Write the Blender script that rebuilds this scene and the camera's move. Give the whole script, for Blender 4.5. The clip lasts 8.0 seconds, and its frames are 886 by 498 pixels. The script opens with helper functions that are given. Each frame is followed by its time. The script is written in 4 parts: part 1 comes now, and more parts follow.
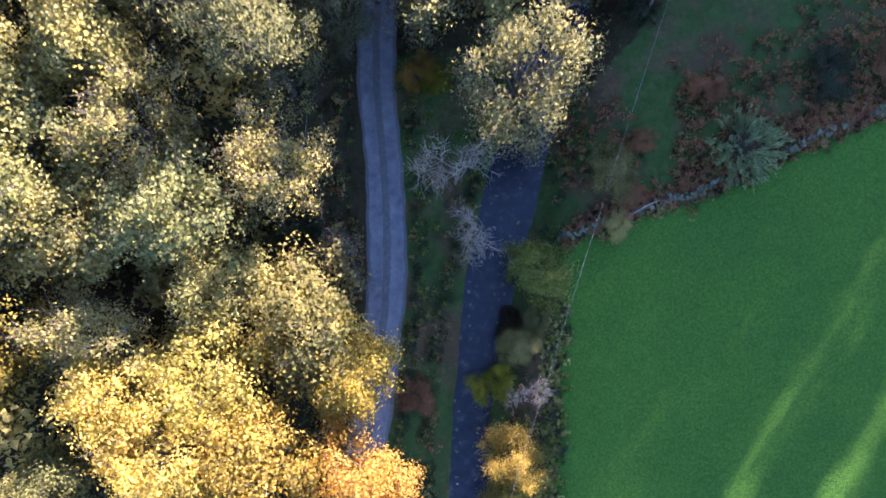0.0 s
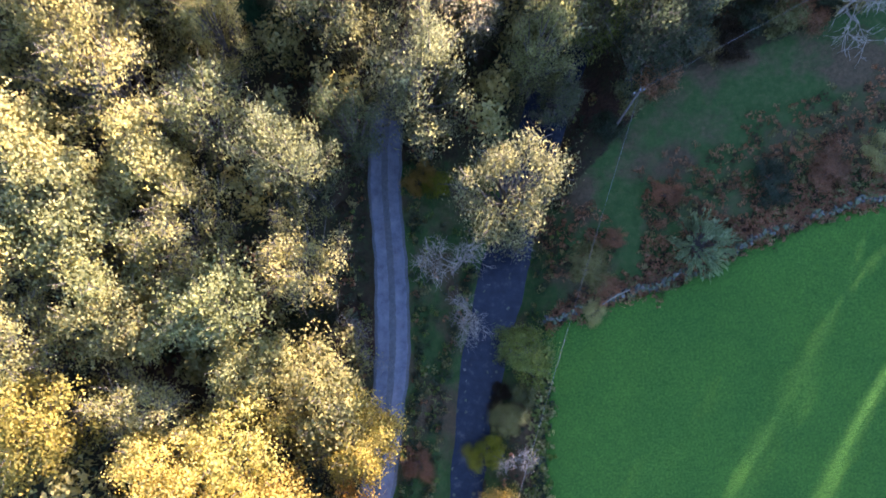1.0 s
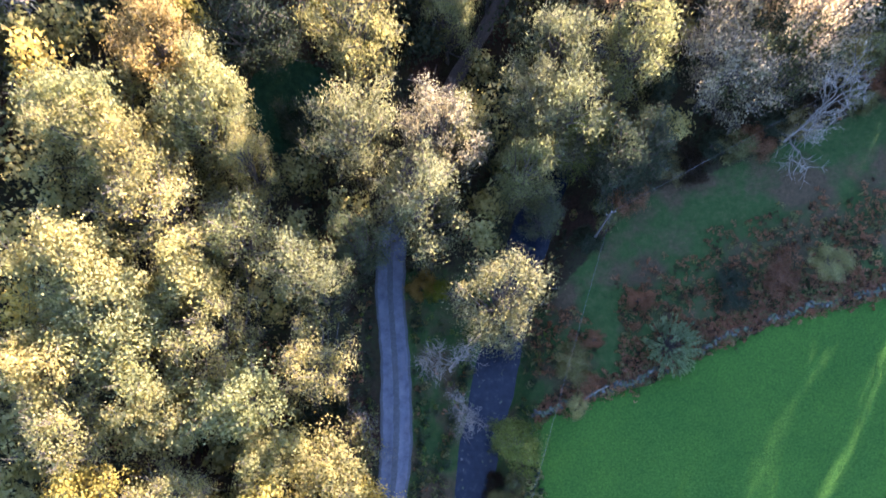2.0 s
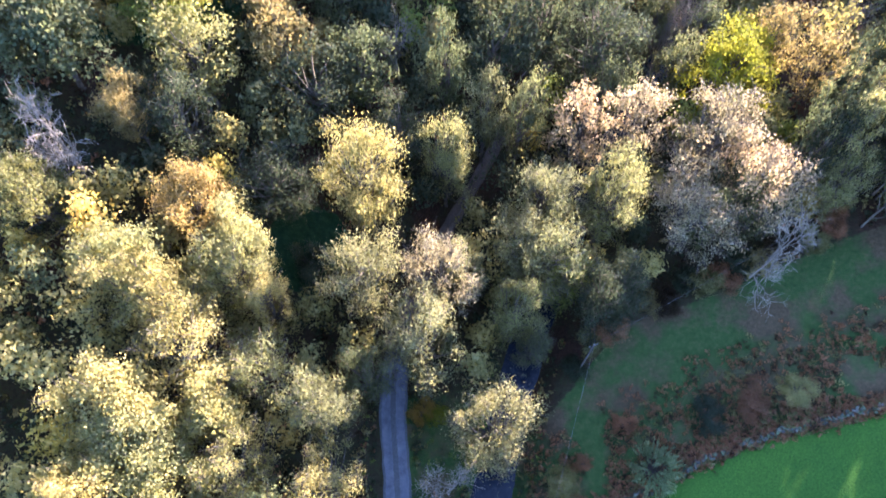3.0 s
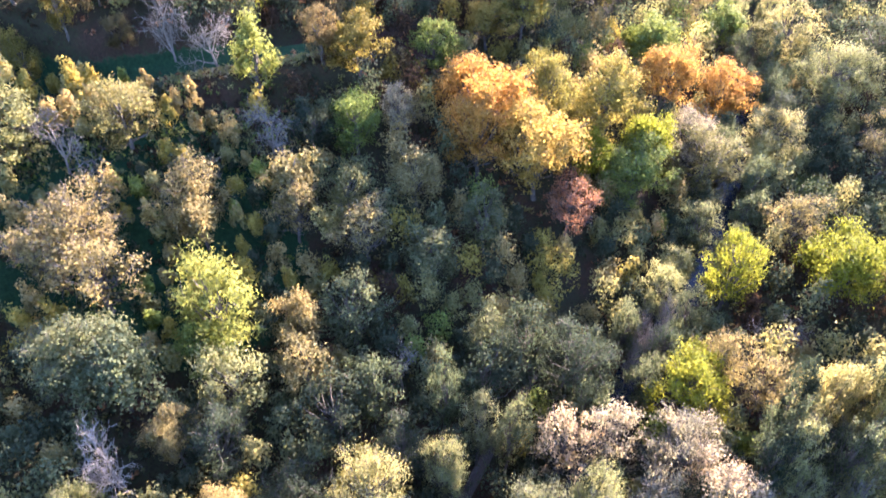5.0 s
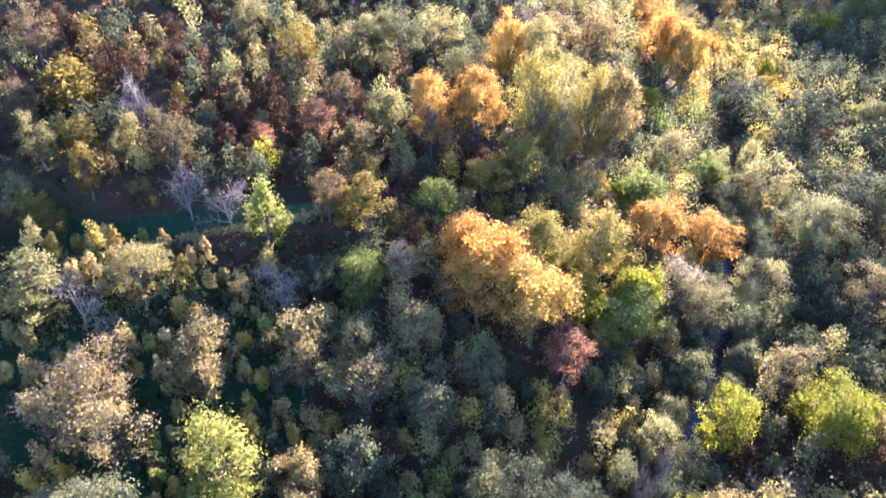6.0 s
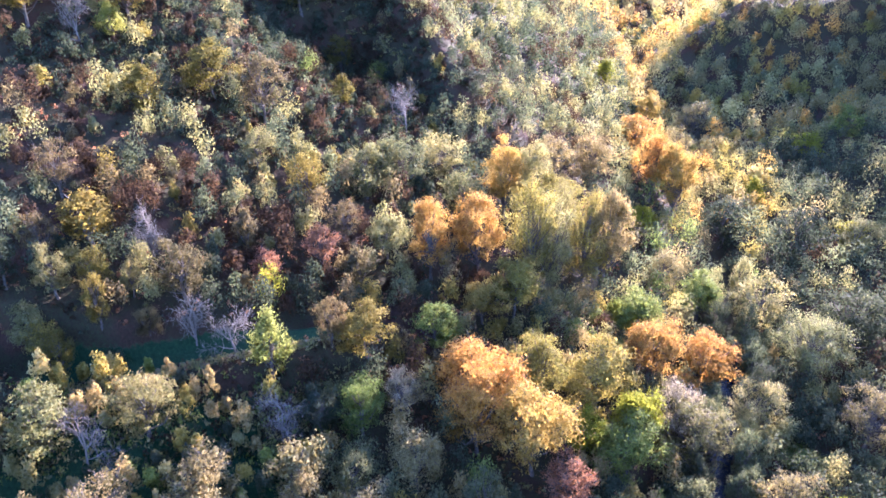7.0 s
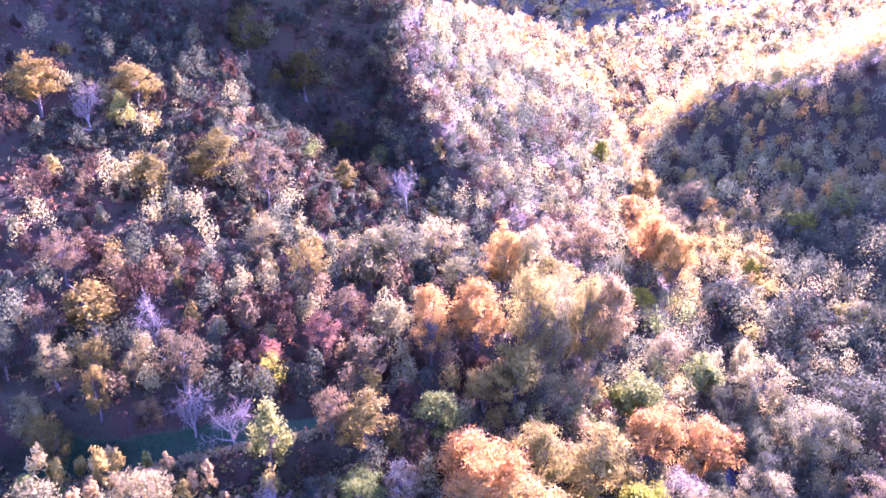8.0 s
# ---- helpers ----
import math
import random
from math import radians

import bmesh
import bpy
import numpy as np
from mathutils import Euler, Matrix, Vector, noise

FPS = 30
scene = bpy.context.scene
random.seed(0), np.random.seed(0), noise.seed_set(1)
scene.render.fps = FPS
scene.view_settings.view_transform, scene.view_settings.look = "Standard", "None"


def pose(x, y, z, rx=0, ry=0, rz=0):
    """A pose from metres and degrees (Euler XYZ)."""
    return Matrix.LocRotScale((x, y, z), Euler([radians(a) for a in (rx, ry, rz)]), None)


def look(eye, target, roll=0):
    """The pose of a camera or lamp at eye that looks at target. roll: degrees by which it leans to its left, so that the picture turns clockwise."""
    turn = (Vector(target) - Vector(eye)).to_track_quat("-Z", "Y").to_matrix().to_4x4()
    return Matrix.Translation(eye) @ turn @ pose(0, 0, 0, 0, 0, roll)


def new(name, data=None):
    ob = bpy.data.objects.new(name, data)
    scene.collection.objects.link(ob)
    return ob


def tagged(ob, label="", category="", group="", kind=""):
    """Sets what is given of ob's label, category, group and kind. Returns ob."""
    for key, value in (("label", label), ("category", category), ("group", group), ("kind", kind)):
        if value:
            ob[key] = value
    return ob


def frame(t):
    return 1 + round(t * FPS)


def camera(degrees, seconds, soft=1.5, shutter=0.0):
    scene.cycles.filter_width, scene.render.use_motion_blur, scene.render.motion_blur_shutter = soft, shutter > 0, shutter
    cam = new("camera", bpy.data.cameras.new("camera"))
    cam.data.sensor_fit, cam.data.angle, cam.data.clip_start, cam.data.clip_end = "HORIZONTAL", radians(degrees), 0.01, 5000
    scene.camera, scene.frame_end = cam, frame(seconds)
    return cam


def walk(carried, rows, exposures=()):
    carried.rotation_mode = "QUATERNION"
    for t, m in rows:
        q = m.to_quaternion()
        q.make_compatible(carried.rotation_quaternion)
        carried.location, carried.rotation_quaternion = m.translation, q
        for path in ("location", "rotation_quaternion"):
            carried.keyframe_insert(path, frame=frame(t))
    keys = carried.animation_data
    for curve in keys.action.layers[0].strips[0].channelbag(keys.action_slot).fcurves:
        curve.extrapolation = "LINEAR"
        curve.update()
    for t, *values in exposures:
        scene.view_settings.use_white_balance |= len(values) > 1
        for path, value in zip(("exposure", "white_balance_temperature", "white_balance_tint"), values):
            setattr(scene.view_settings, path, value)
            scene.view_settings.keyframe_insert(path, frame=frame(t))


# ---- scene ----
cam = camera(64.4, 8.0, soft=1.6, shutter=0.25)
METRES, EYE, TILT, LEAN, TURN = 56.0, 53.5, -85.0, 0.0, 0.0
ROWS = [
    (0.0, 0.0, 0.0, 0.0, 0.0, 0.0, 0.0),
    (0.5, 0.001, -0.0678, 0.0099, 0.02, 2.71, -0.05),
    (1.0, 0.0023, -0.1397, 0.0194, 0.03, 5.69, -0.05),
    (1.5, 0.0034, -0.212, 0.0286, 0.04, 8.77, -0.04),
    (3.0, 0.0078, -0.4208, 0.0509, 0.12, 20.75, 0.04),
    (3.5, 0.0093, -0.4877, 0.0582, 0.16, 25.59, 0.06),
    (4.0, 0.0093, -0.5544, 0.0652, 0.13, 30.37, 0.09),
    (4.5, 0.0108, -0.6208, 0.0722, 0.17, 35.21, 0.12),
    (6.0, 0.0119, -0.8167, 0.0928, 0.19, 49.62, 0.14),
    (6.5, 0.0117, -0.8717, 0.0988, 0.21, 53.78, 0.16),
    (7.0, 0.0111, -0.9206, 0.103, 0.23, 57.51, 0.19),
    (7.5, 0.0112, -0.9605, 0.1076, 0.27, 60.53, 0.2),
    (8.0, 0.0115, -0.9935, 0.1114, 0.29, 63.07, 0.2),
]
walk(cam, [(t, pose(0, 0, EYE, TILT, LEAN, TURN) @ pose(METRES * x, METRES * y, METRES * z, 90 + pitch, roll, yaw)) for t, x, y, z, yaw, pitch, roll in ROWS],
     [(0.0, 2.1, 6150, 28), (1.5, 2.35, 6100, 30), (3.0, 2.58, 6000, 30), (4.0, 2.78, 6000, 32), (4.7, 2.65, 5900, 34), (6.0, 2.33, 5500, 36), (6.5, 2.28, 5350, 39), (7.0, 2.33, 5200, 43), (7.5, 2.6, 5050, 48), (7.9, 2.72, 4950, 56), (8.0, 2.8, 5200, 100)])

# ---- world, sun ----
SUN_TURN, SUN_HIGH = 31.0, 17.0
world = bpy.data.worlds.new("sky")
scene.world = world
world.use_nodes = True
wn = world.node_tree.nodes
sky = wn.new("ShaderNodeTexSky")
sky.sky_type = "NISHITA"
sky.sun_disc = False
sky.sun_elevation, sky.sun_rotation = radians(SUN_HIGH), radians(SUN_TURN)
sky.ozone_density, sky.dust_density = 3.5, 0.4
world.node_tree.links.new(sky.outputs[0], wn["Background"].inputs[0])
wn["Background"].inputs[1].default_value = 0.25
sun = new("sun", bpy.data.lights.new("sun", "SUN"))
sun.data.energy, sun.data.angle, sun.data.color = 9.5, radians(0.6), (1.0, 0.86, 0.66)
sun.matrix_world = look((0, 0, 0), (-math.sin(radians(SUN_TURN)) * math.cos(radians(SUN_HIGH)),
                                    -math.cos(radians(SUN_TURN)) * math.cos(radians(SUN_HIGH)), -math.sin(radians(SUN_HIGH))))

# ---- the lie of the land ----
RIVER_Y = [-400, -60, -10, -2, 3, 9, 15, 22, 35, 64, 82, 129, 200, 300, 500, 900, 2500]
RIVER_X = [-40, 0, 2.0, 2.2, 3.7, 5.3, 6.6, 8.4, 13.0, 28.5, 45.0, 66.0, 84.0, 98.0, 120.0, 170.0, 420.0]
RIVER_Z = [-4, -1.6, -0.9, -0.8, -0.7, -0.6, -0.5, -0.3, 0.6, 2.6, 3.4, 6.5, 8.0, 11.0, 16.0, 24.0, 60.0]
WET_Y = [-60, -10, -2, 3, 10, 20, 60]
WET = [0.8, 0.8, 0.95, 1.6, 1.6, 1.5, 1.5]
LANE_Y = [-80, -20, -8, 0, 4, 11, 16, 21, 28, 36, 44, 52, 62, 80]
LANE_X = [-12, -7.5, -5.2, -4.2, -4.0, -4.3, -5.1, -6.0, -4.8, -1.5, 2.8, 7.5, 14.0, 26.0]


def smooth(a, b, v):
    s = np.clip((v - a) / (b - a), 0, 1)
    return s * s * (3 - 2 * s)


def along(ys, vs, y):
    """A smooth curve through the given stations."""
    return sum(w * np.interp(y + o, ys, vs) for o, w in ((-9, .12), (-4, .24), (0, .28), (4, .24), (9, .12)))


def waves(x, y, scale, seed):
    """Smooth, uneven relief, about -1 to 1."""
    out = 0
    for i in range(5):
        a = seed * 1.7 + i * 2.399
        k = 2 * math.pi / scale * (0.6 + 0.23 * i)
        out = out + np.sin(x * k * math.cos(a) + y * k * math.sin(a) + seed * 3.1 + i * 1.3)
    return out / 3.0


def field_edge(x):
    """The line of the stone wall above the field, as y over x."""
    return np.interp(x, [6, 9, 13, 19, 26, 33, 60, 120], [3.2, 5.4, 7.0, 8.7, 12.2, 14.6, 21, 30])


def land(x, y):
    """Height of the ground."""
    x, y = np.asarray(x, float), np.asarray(y, float)
    rx, rz = along(RIVER_Y, RIVER_X, y), along(RIVER_Y, RIVER_Z, y)
    slant = np.interp(y, [0, 30, 50, 90, 130, 180, 400], [1.0, 0.92, 0.8, 0.82, 0.93, 0.97, 0.99])
    d = (x - rx) * slant
    left, right = np.maximum(-d, 0), np.maximum(d, 0)
    steep = np.interp(y, [-50, 40, 100, 170, 240, 320, 420, 520, 900], [0.42, 0.42, 0.40, 0.40, 0.52, 0.62, 0.58, 0.3, 0.2])
    bank = np.interp(y, [-50, 30, 60, 100], [13.0, 12.0, 9.0, 6.0])
    wet = np.interp(y, WET_Y, WET)
    hl = 1.0 * smooth(wet * 0.7, wet + 1.3, left) + steep * np.maximum(left - bank, 0) + 1.5 * smooth(bank - 4, bank + 6, left)
    hl = np.where(left > 170, hl - (left - 170) * steep * smooth(170, 330, left) * 0.6, hl)
    gentle = np.interp(y, [-50, 60, 110, 180, 400], [0.15, 0.14, 0.14, 0.10, 0.12])
    hr = 2.9 * smooth(wet * 0.7, wet + 4.0, right) + gentle * np.maximum(right - 5, 0)
    hr = hr + 0.6 * np.maximum(right - 42, 0) * smooth(110, 190, y) * smooth(290, 200, y) + 0.34 * np.maximum(right - 95, 0) * smooth(200, 300, y) * smooth(560, 380, y) + 0.2 * np.maximum(right - 80, 0) * smooth(640, 420, y)
    hr = np.minimum(hr, 130)
    z = rz - 0.5 + hl + hr
    z = z + 30 * smooth(520, 1000, y + 0.25 * x) + 60 * smooth(300, 1500, -x)
    rough = smooth(14, 40, left) + smooth(30, 60, right)
    z = z + rough * (0.9 * waves(x, y, 34, 1) + 0.35 * waves(x, y, 11, 2)) + 0.10 * waves(x, y, 7, 3)
    z = z + smooth(90, 220, left) * 4.0 * waves(x, y, 110, 4)
    # a spur that runs down towards the river, and the gully beside it
    crest = crest_line(y)
    spur = smooth(185, 235, y) * smooth(470, 380, y)
    z = z + spur * (10 * np.exp(-((x - crest) / 13) ** 2) - 31 * np.exp(-((x - crest + 38) / 23) ** 2))
    # an unseen shoulder added behind it to keep the sun off the hillside
    z = z + smooth(240, 325, y) * smooth(470, 390, y) * 150 * np.exp(-((x + 52) / np.where(x > -52, 26, 50)) ** 2)
    # a spur from the other side, whose near face lies in its own shade
    toward, across = (x - 168) * 0.515 + (y - 372) * 0.857, (x - 168) * 0.857 - (y - 372) * 0.515
    z = z + 30 * np.exp(-(toward / np.where(toward < 0, 42, 70)) ** 2) * smooth(-62, -10, across)
    # the lane's bed, and the level path cut into the hillside
    lx = along(LANE_Y, LANE_X, y)
    bed = smooth(3.6, 1.7, np.abs(x - lx)) * smooth(82, 70, y)
    z = z * (1 - bed) + (np.interp(y, [-80, 10, 30, 44, 62, 80], [-0.6, 0.1, 0.4, 1.2, 5.5, 9.0]) + 0.0) * bed
    py = path_line(x)
    cut = smooth(7, 3, np.abs(y - py - 1.5)) * smooth(-120, -70, x) * smooth(-8, -16, x)
    z = z * (1 - cut) + (34.6 + 0.02 * (x + 46)) * cut
    return z


def path_line(x):
    """The edge of the level path on the hillside, as y over x."""
    return np.interp(x, [-120, -52, -40, -30, -18, -5], [84, 91.5, 96.5, 99.5, 103.0, 108])


def crest_line(y):
    """The crest of the spur, as x over y."""
    return np.interp(y, [180, 205, 250, 310, 400, 500], [16, 11, -6, -13, -20, -30])


# ---- materials ----
def material(name):
    m = bpy.data.materials.new(name)
    m.use_nodes = True
    nt = m.node_tree
    return m, nt, nt.nodes["Principled BSDF"]


def node(nt, kind, **sets):
    n = nt.nodes.new(kind)
    for k, v in sets.items():
        n.inputs[k].default_value = v
    return n


def noise_at(nt, scale, detail=5.0, rough=0.6, coords=None):
    n = node(nt, "ShaderNodeTexNoise", Scale=scale, Detail=detail, Roughness=rough)
    if coords is None:
        coords = nt.nodes.new("ShaderNodeNewGeometry").outputs["Position"]
    nt.links.new(coords, n.inputs["Vector"])
    return n.outputs["Fac"]


def ramp(nt, fac, stops):
    r = nt.nodes.new("ShaderNodeValToRGB")
    while len(r.color_ramp.elements) < len(stops):
        r.color_ramp.elements.new(0.5)
    for e, (p, c) in zip(r.color_ramp.elements, stops):
        e.position, e.color = p, (*c, 1) if len(c) == 3 else c
    nt.links.new(fac, r.inputs[0])
    return r.outputs[0]


def grey(a, b):
    return [(a, (0, 0, 0)), (b, (1, 1, 1))]


def blend(nt, fac, a, b, how="MIX"):
    m = nt.nodes.new("ShaderNodeMix")
    m.data_type, m.blend_type = "RGBA", how
    for v, s in ((fac, 0), (a, 6), (b, 7)):
        if isinstance(v, (int, float)):
            m.inputs[s].default_value = v
        elif isinstance(v, tuple):
            m.inputs[s].default_value = (*v, 1)
        else:
            nt.links.new(v, m.inputs[s])
    return m.outputs[2]


def bump(nt, bsdf, height, strength, distance):
    b = node(nt, "ShaderNodeBump", Strength=strength, Distance=distance)
    nt.links.new(height, b.inputs["Height"])
    nt.links.new(b.outputs[0], bsdf.inputs["Normal"])


def leaf_material(name, colours, glow=0.6):
    """Thin leaves: colour varies leaf by leaf and tree by tree, and light shines through them."""
    m, nt, bsdf = material(name)
    geo, info = nt.nodes.new("ShaderNodeNewGeometry"), nt.nodes.new("ShaderNodeObjectInfo")
    n = len(colours)
    mean = [sum(c[k] for c in colours) / n for k in range(3)]
    colours = [tuple(0.62 * c[k] + 0.38 * mean[k] for k in range(3)) for c in colours]
    leaf = ramp(nt, geo.outputs["Random Per Island"], [(0.08 + 0.84 * i / max(n - 1, 1), c) for i, c in enumerate(colours)])
    fleck = ramp(nt, noise_at(nt, 11.0, 3.0, 0.7), [(0.32, (0.78, 0.80, 0.78)), (0.68, (1.17, 1.16, 1.1))])
    leaf = blend(nt, 1.0, leaf, fleck, "MULTIPLY")
    patch = ramp(nt, noise_at(nt, 0.55, 2.0), [(0.3, (0.72, 0.76, 0.74)), (0.7, (1.22, 1.16, 1.05))])
    leaf = blend(nt, 1.0, leaf, patch, "MULTIPLY")
    tree = ramp(nt, info.outputs["Random"], [(0.0, (0.80, 0.84, 0.82)), (0.5, (1, 1, 1)), (1.0, (1.14, 1.04, 0.95))])
    leaf = blend(nt, 1.0, leaf, tree, "MULTIPLY")
    nt.links.new(leaf, bsdf.inputs["Base Color"])
    bsdf.inputs["Roughness"].default_value = 0.75
    bsdf.inputs["Specular IOR Level"].default_value = 0.08
    thin, mix = nt.nodes.new("ShaderNodeBsdfTranslucent"), node(nt, "ShaderNodeMixShader", Fac=glow)
    nt.links.new(blend(nt, 1.0, leaf, (1.12, 1.06, 0.8), "MULTIPLY"), thin.inputs["Color"])
    nt.links.new(bsdf.outputs[0], mix.inputs[1])
    nt.links.new(thin.outputs[0], mix.inputs[2])
    nt.links.new(mix.outputs[0], nt.nodes["Material Output"].inputs["Surface"])
    return m


LEAF = {
    "olive": leaf_material("leaf_olive", [(.17, .18, .08), (.29, .29, .13), (.40, .36, .20), (.22, .23, .10)]),
    "grey": leaf_material("leaf_grey_green", [(.10, .13, .08), (.17, .20, .12), (.25, .27, .17), (.13, .16, .09)]),
    "willow": leaf_material("leaf_willow", [(.28, .285, .135), (.41, .405, .20), (.51, .49, .275), (.33, .33, .155)]),
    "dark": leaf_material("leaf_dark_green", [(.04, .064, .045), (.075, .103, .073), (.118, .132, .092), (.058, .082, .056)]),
    "green": leaf_material("leaf_green", [(.12, .18, .05), (.22, .29, .08), (.32, .36, .13), (.16, .23, .06)]),
    "lime": leaf_material("leaf_lime", [(.20, .23, .025), (.32, .34, .04), (.41, .41, .07), (.26, .28, .03)]),
    "yellow": leaf_material("leaf_yellow", [(.462, .389, .105), (.651, .536, .158), (.735, .630, .294), (.504, .399, .105)]),
    "gold": leaf_material("leaf_gold", [(.42, .29, .075), (.56, .41, .12), (.65, .50, .18), (.42, .27, .065)]),
    "orange": leaf_material("leaf_orange", [(.46, .26, .07), (.62, .38, .10), (.68, .47, .18), (.42, .21, .05)]),
    "rust": leaf_material("leaf_rust", [(.31, .135, .08), (.46, .22, .14), (.54, .32, .22), (.25, .11, .065)]),
    "mellow": leaf_material("leaf_mellow", [(.25, .22, .06), (.40, .34, .09), (.49, .42, .16), (.30, .28, .07)]),
    "straw": leaf_material("leaf_straw", [(.36, .33, .14), (.50, .46, .21), (.60, .55, .29), (.41, .37, .16)]),
    "tan": leaf_material("leaf_tan", [(.25, .20, .095), (.36, .30, .15), (.44, .38, .21), (.29, .24, .11)]),
    "sage": leaf_material("leaf_sage", [(.20, .21, .12), (.30, .31, .18), (.39, .39, .25), (.24, .25, .14)]),
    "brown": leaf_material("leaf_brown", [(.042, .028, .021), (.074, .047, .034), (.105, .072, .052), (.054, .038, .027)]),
    "fresh": leaf_material("leaf_fresh_yellow_green", [(.22, .25, .06), (.34, .37, .10), (.44, .45, .16), (.28, .31, .08)]),
    # ochre and dun are mellow and tan darkened to paint the hill's shade
    "ochre": leaf_material("leaf_mellow_shaded", [(.16, .135, .035), (.25, .21, .055), (.32, .27, .09), (.19, .165, .045)]),
    "dun": leaf_material("leaf_tan_shaded", [(.14, .11, .06), (.20, .165, .09), (.26, .22, .13), (.165, .135, .07)]),
    "silver": leaf_material("leaf_silver_green", [(.300, .413, .250), (.450, .562, .362), (.600, .688, .475), (.350, .463, .275)]),
    "pale": leaf_material("leaf_pale_pink", [(.36, .29, .22), (.50, .42, .34), (.58, .51, .43), (.44, .39, .25)]),
}


def bark_material(name, dark, light):
    m, nt, bsdf = material(name)
    f = noise_at(nt, 2.2, 6.0)
    nt.links.new(ramp(nt, f, [(0.3, dark), (0.7, light)]), bsdf.inputs["Base Color"])
    bsdf.inputs["Roughness"].default_value = 0.9
    bump(nt, bsdf, noise_at(nt, 14.0), 0.4, 0.03)
    return m


BARK = bark_material("bark", (.05, .04, .03), (.17, .14, .11))
PALE_BARK = bark_material("pale_bark", (.24, .195, .15), (.44, .375, .30))
GREY_BARK = bark_material("grey_bark", (.13, .105, .08), (.27, .225, .175))


def ground_material():
    m, nt, bsdf = material("ground_cover")
    wide, fine = noise_at(nt, 0.12, 4.0), noise_at(nt, 2.4, 8.0, 0.7)
    wood = ramp(nt, fine, [(0.3, (.014, .012, .007)), (0.5, (.045, .036, .018)), (0.62, (.035, .045, .016)), (0.78, (.10, .07, .04))])
    fern = ramp(nt, noise_at(nt, 3.1, 8.0, 0.7), [(0.3, (.022, .014, .009)), (0.55, (.065, .034, .020)), (0.75, (.11, .065, .038))])
    base = blend(nt, ramp(nt, wide, grey(0.5, 0.62)), wood, fern)
    blades = noise_at(nt, 5.5, 9.0, 0.78)
    grass = ramp(nt, blades, [(0.32, (.017, .064, .011)), (0.47, (.034, .108, .015)), (0.58, (.052, .140, .020)), (0.72, (.11, .19, .035))])
    tone = ramp(nt, noise_at(nt, 0.22, 4.0), [(0.3, (.82, .88, .9)), (0.7, (1.15, 1.08, 1.0))])
    grass = blend(nt, 1.0, grass, tone, "MULTIPLY")
    rough = ramp(nt, noise_at(nt, 1.6, 9.0, 0.75), [(0.25, (.020, .045, .013)), (0.5, (.040, .085, .022)), (0.66, (.085, .10, .035)), (0.8, (.15, .12, .06))])
    patch = ramp(nt, noise_at(nt, 0.17, 5.0), grey(0.45, 0.58))
    bracken = ramp(nt, noise_at(nt, 2.6, 8.0, 0.75), [(0.3, (.06, .031, .022)), (0.5, (.12, .061, .042)), (0.72, (.20, .112, .072))])
    verge = blend(nt, patch, rough, blend(nt, 0.3, bracken, rough))
    # glade and path grass, a darker green that carries their shade
    shade_green = ramp(nt, noise_at(nt, 1.9, 8.0, 0.75), [(0.3, (.009, .024, .010)), (0.5, (.017, .047, .018)), (0.7, (.032, .074, .028))])
    for name, colour in (("verge", verge), ("glade", shade_green), ("field", grass)):
        at = nt.nodes.new("ShaderNodeAttribute")
        at.attribute_name = name
        edge = nt.nodes.new("ShaderNodeMath")
        edge.operation = "ADD"
        nt.links.new(at.outputs["Fac"], edge.inputs[0])
        wob = nt.nodes.new("ShaderNodeMath")
        wob.operation = "MULTIPLY_ADD"
        nt.links.new(noise_at(nt, 1.3, 5.0), wob.inputs[0])
        wob.inputs[1].default_value, wob.inputs[2].default_value = 0.7, -0.35
        nt.links.new(wob.outputs[0], edge.inputs[1])
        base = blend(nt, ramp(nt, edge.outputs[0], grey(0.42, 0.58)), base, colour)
    nt.links.new(base, bsdf.inputs["Base Color"])
    bsdf.inputs["Roughness"].default_value = 0.95
    bsdf.inputs["Specular IOR Level"].default_value = 0.15
    bump(nt, bsdf, noise_at(nt, 6.0, 9.0, 0.75), 0.9, 0.25)
    return m


def lane_material():
    m, nt, bsdf = material("lane_surface")
    at = nt.nodes.new("ShaderNodeAttribute")
    at.attribute_name = "across"
    tracks = ramp(nt, noise_at(nt, 1.1, 9.0, 0.72), [(0.28, (.055, .06, .075)), (0.45, (.105, .112, .135)), (0.62, (.15, .155, .175)), (0.8, (.24, .23, .23))])
    weeds = ramp(nt, noise_at(nt, 4.0, 8.0, 0.7), [(0.3, (.055, .06, .06)), (0.6, (.095, .10, .103)), (0.8, (.15, .145, .135))])
    mid = nt.nodes.new("ShaderNodeMath")
    mid.operation = "MULTIPLY_ADD"
    nt.links.new(noise_at(nt, 1.2, 6.0, 0.7), mid.inputs[0])
    mid.inputs[1].default_value = 1.1
    nt.links.new(at.outputs["Fac"], mid.inputs[2])
    colour = blend(nt, ramp(nt, mid.outputs[0], grey(0.85, 1.15)), tracks, weeds)
    dry = nt.nodes.new("ShaderNodeAttribute")
    dry.attribute_name = "litter"
    fallen = ramp(nt, noise_at(nt, 6.0, 6.0, 0.7), [(0.3, (.05, .034, .022)), (0.55, (.115, .078, .05)), (0.75, (.20, .15, .10))])
    colour = blend(nt, dry.outputs["Fac"], colour, fallen)
    leaf = ramp(nt, noise_at(nt, 7.0, 3.0), grey(0.70, 0.74))
    nt.links.new(blend(nt, leaf, colour, (.24, .15, .07)), bsdf.inputs["Base Color"])
    bsdf.inputs["Roughness"].default_value = 0.85
    bump(nt, bsdf, noise_at(nt, 9.0, 8.0, 0.7), 0.5, 0.06)
    return m


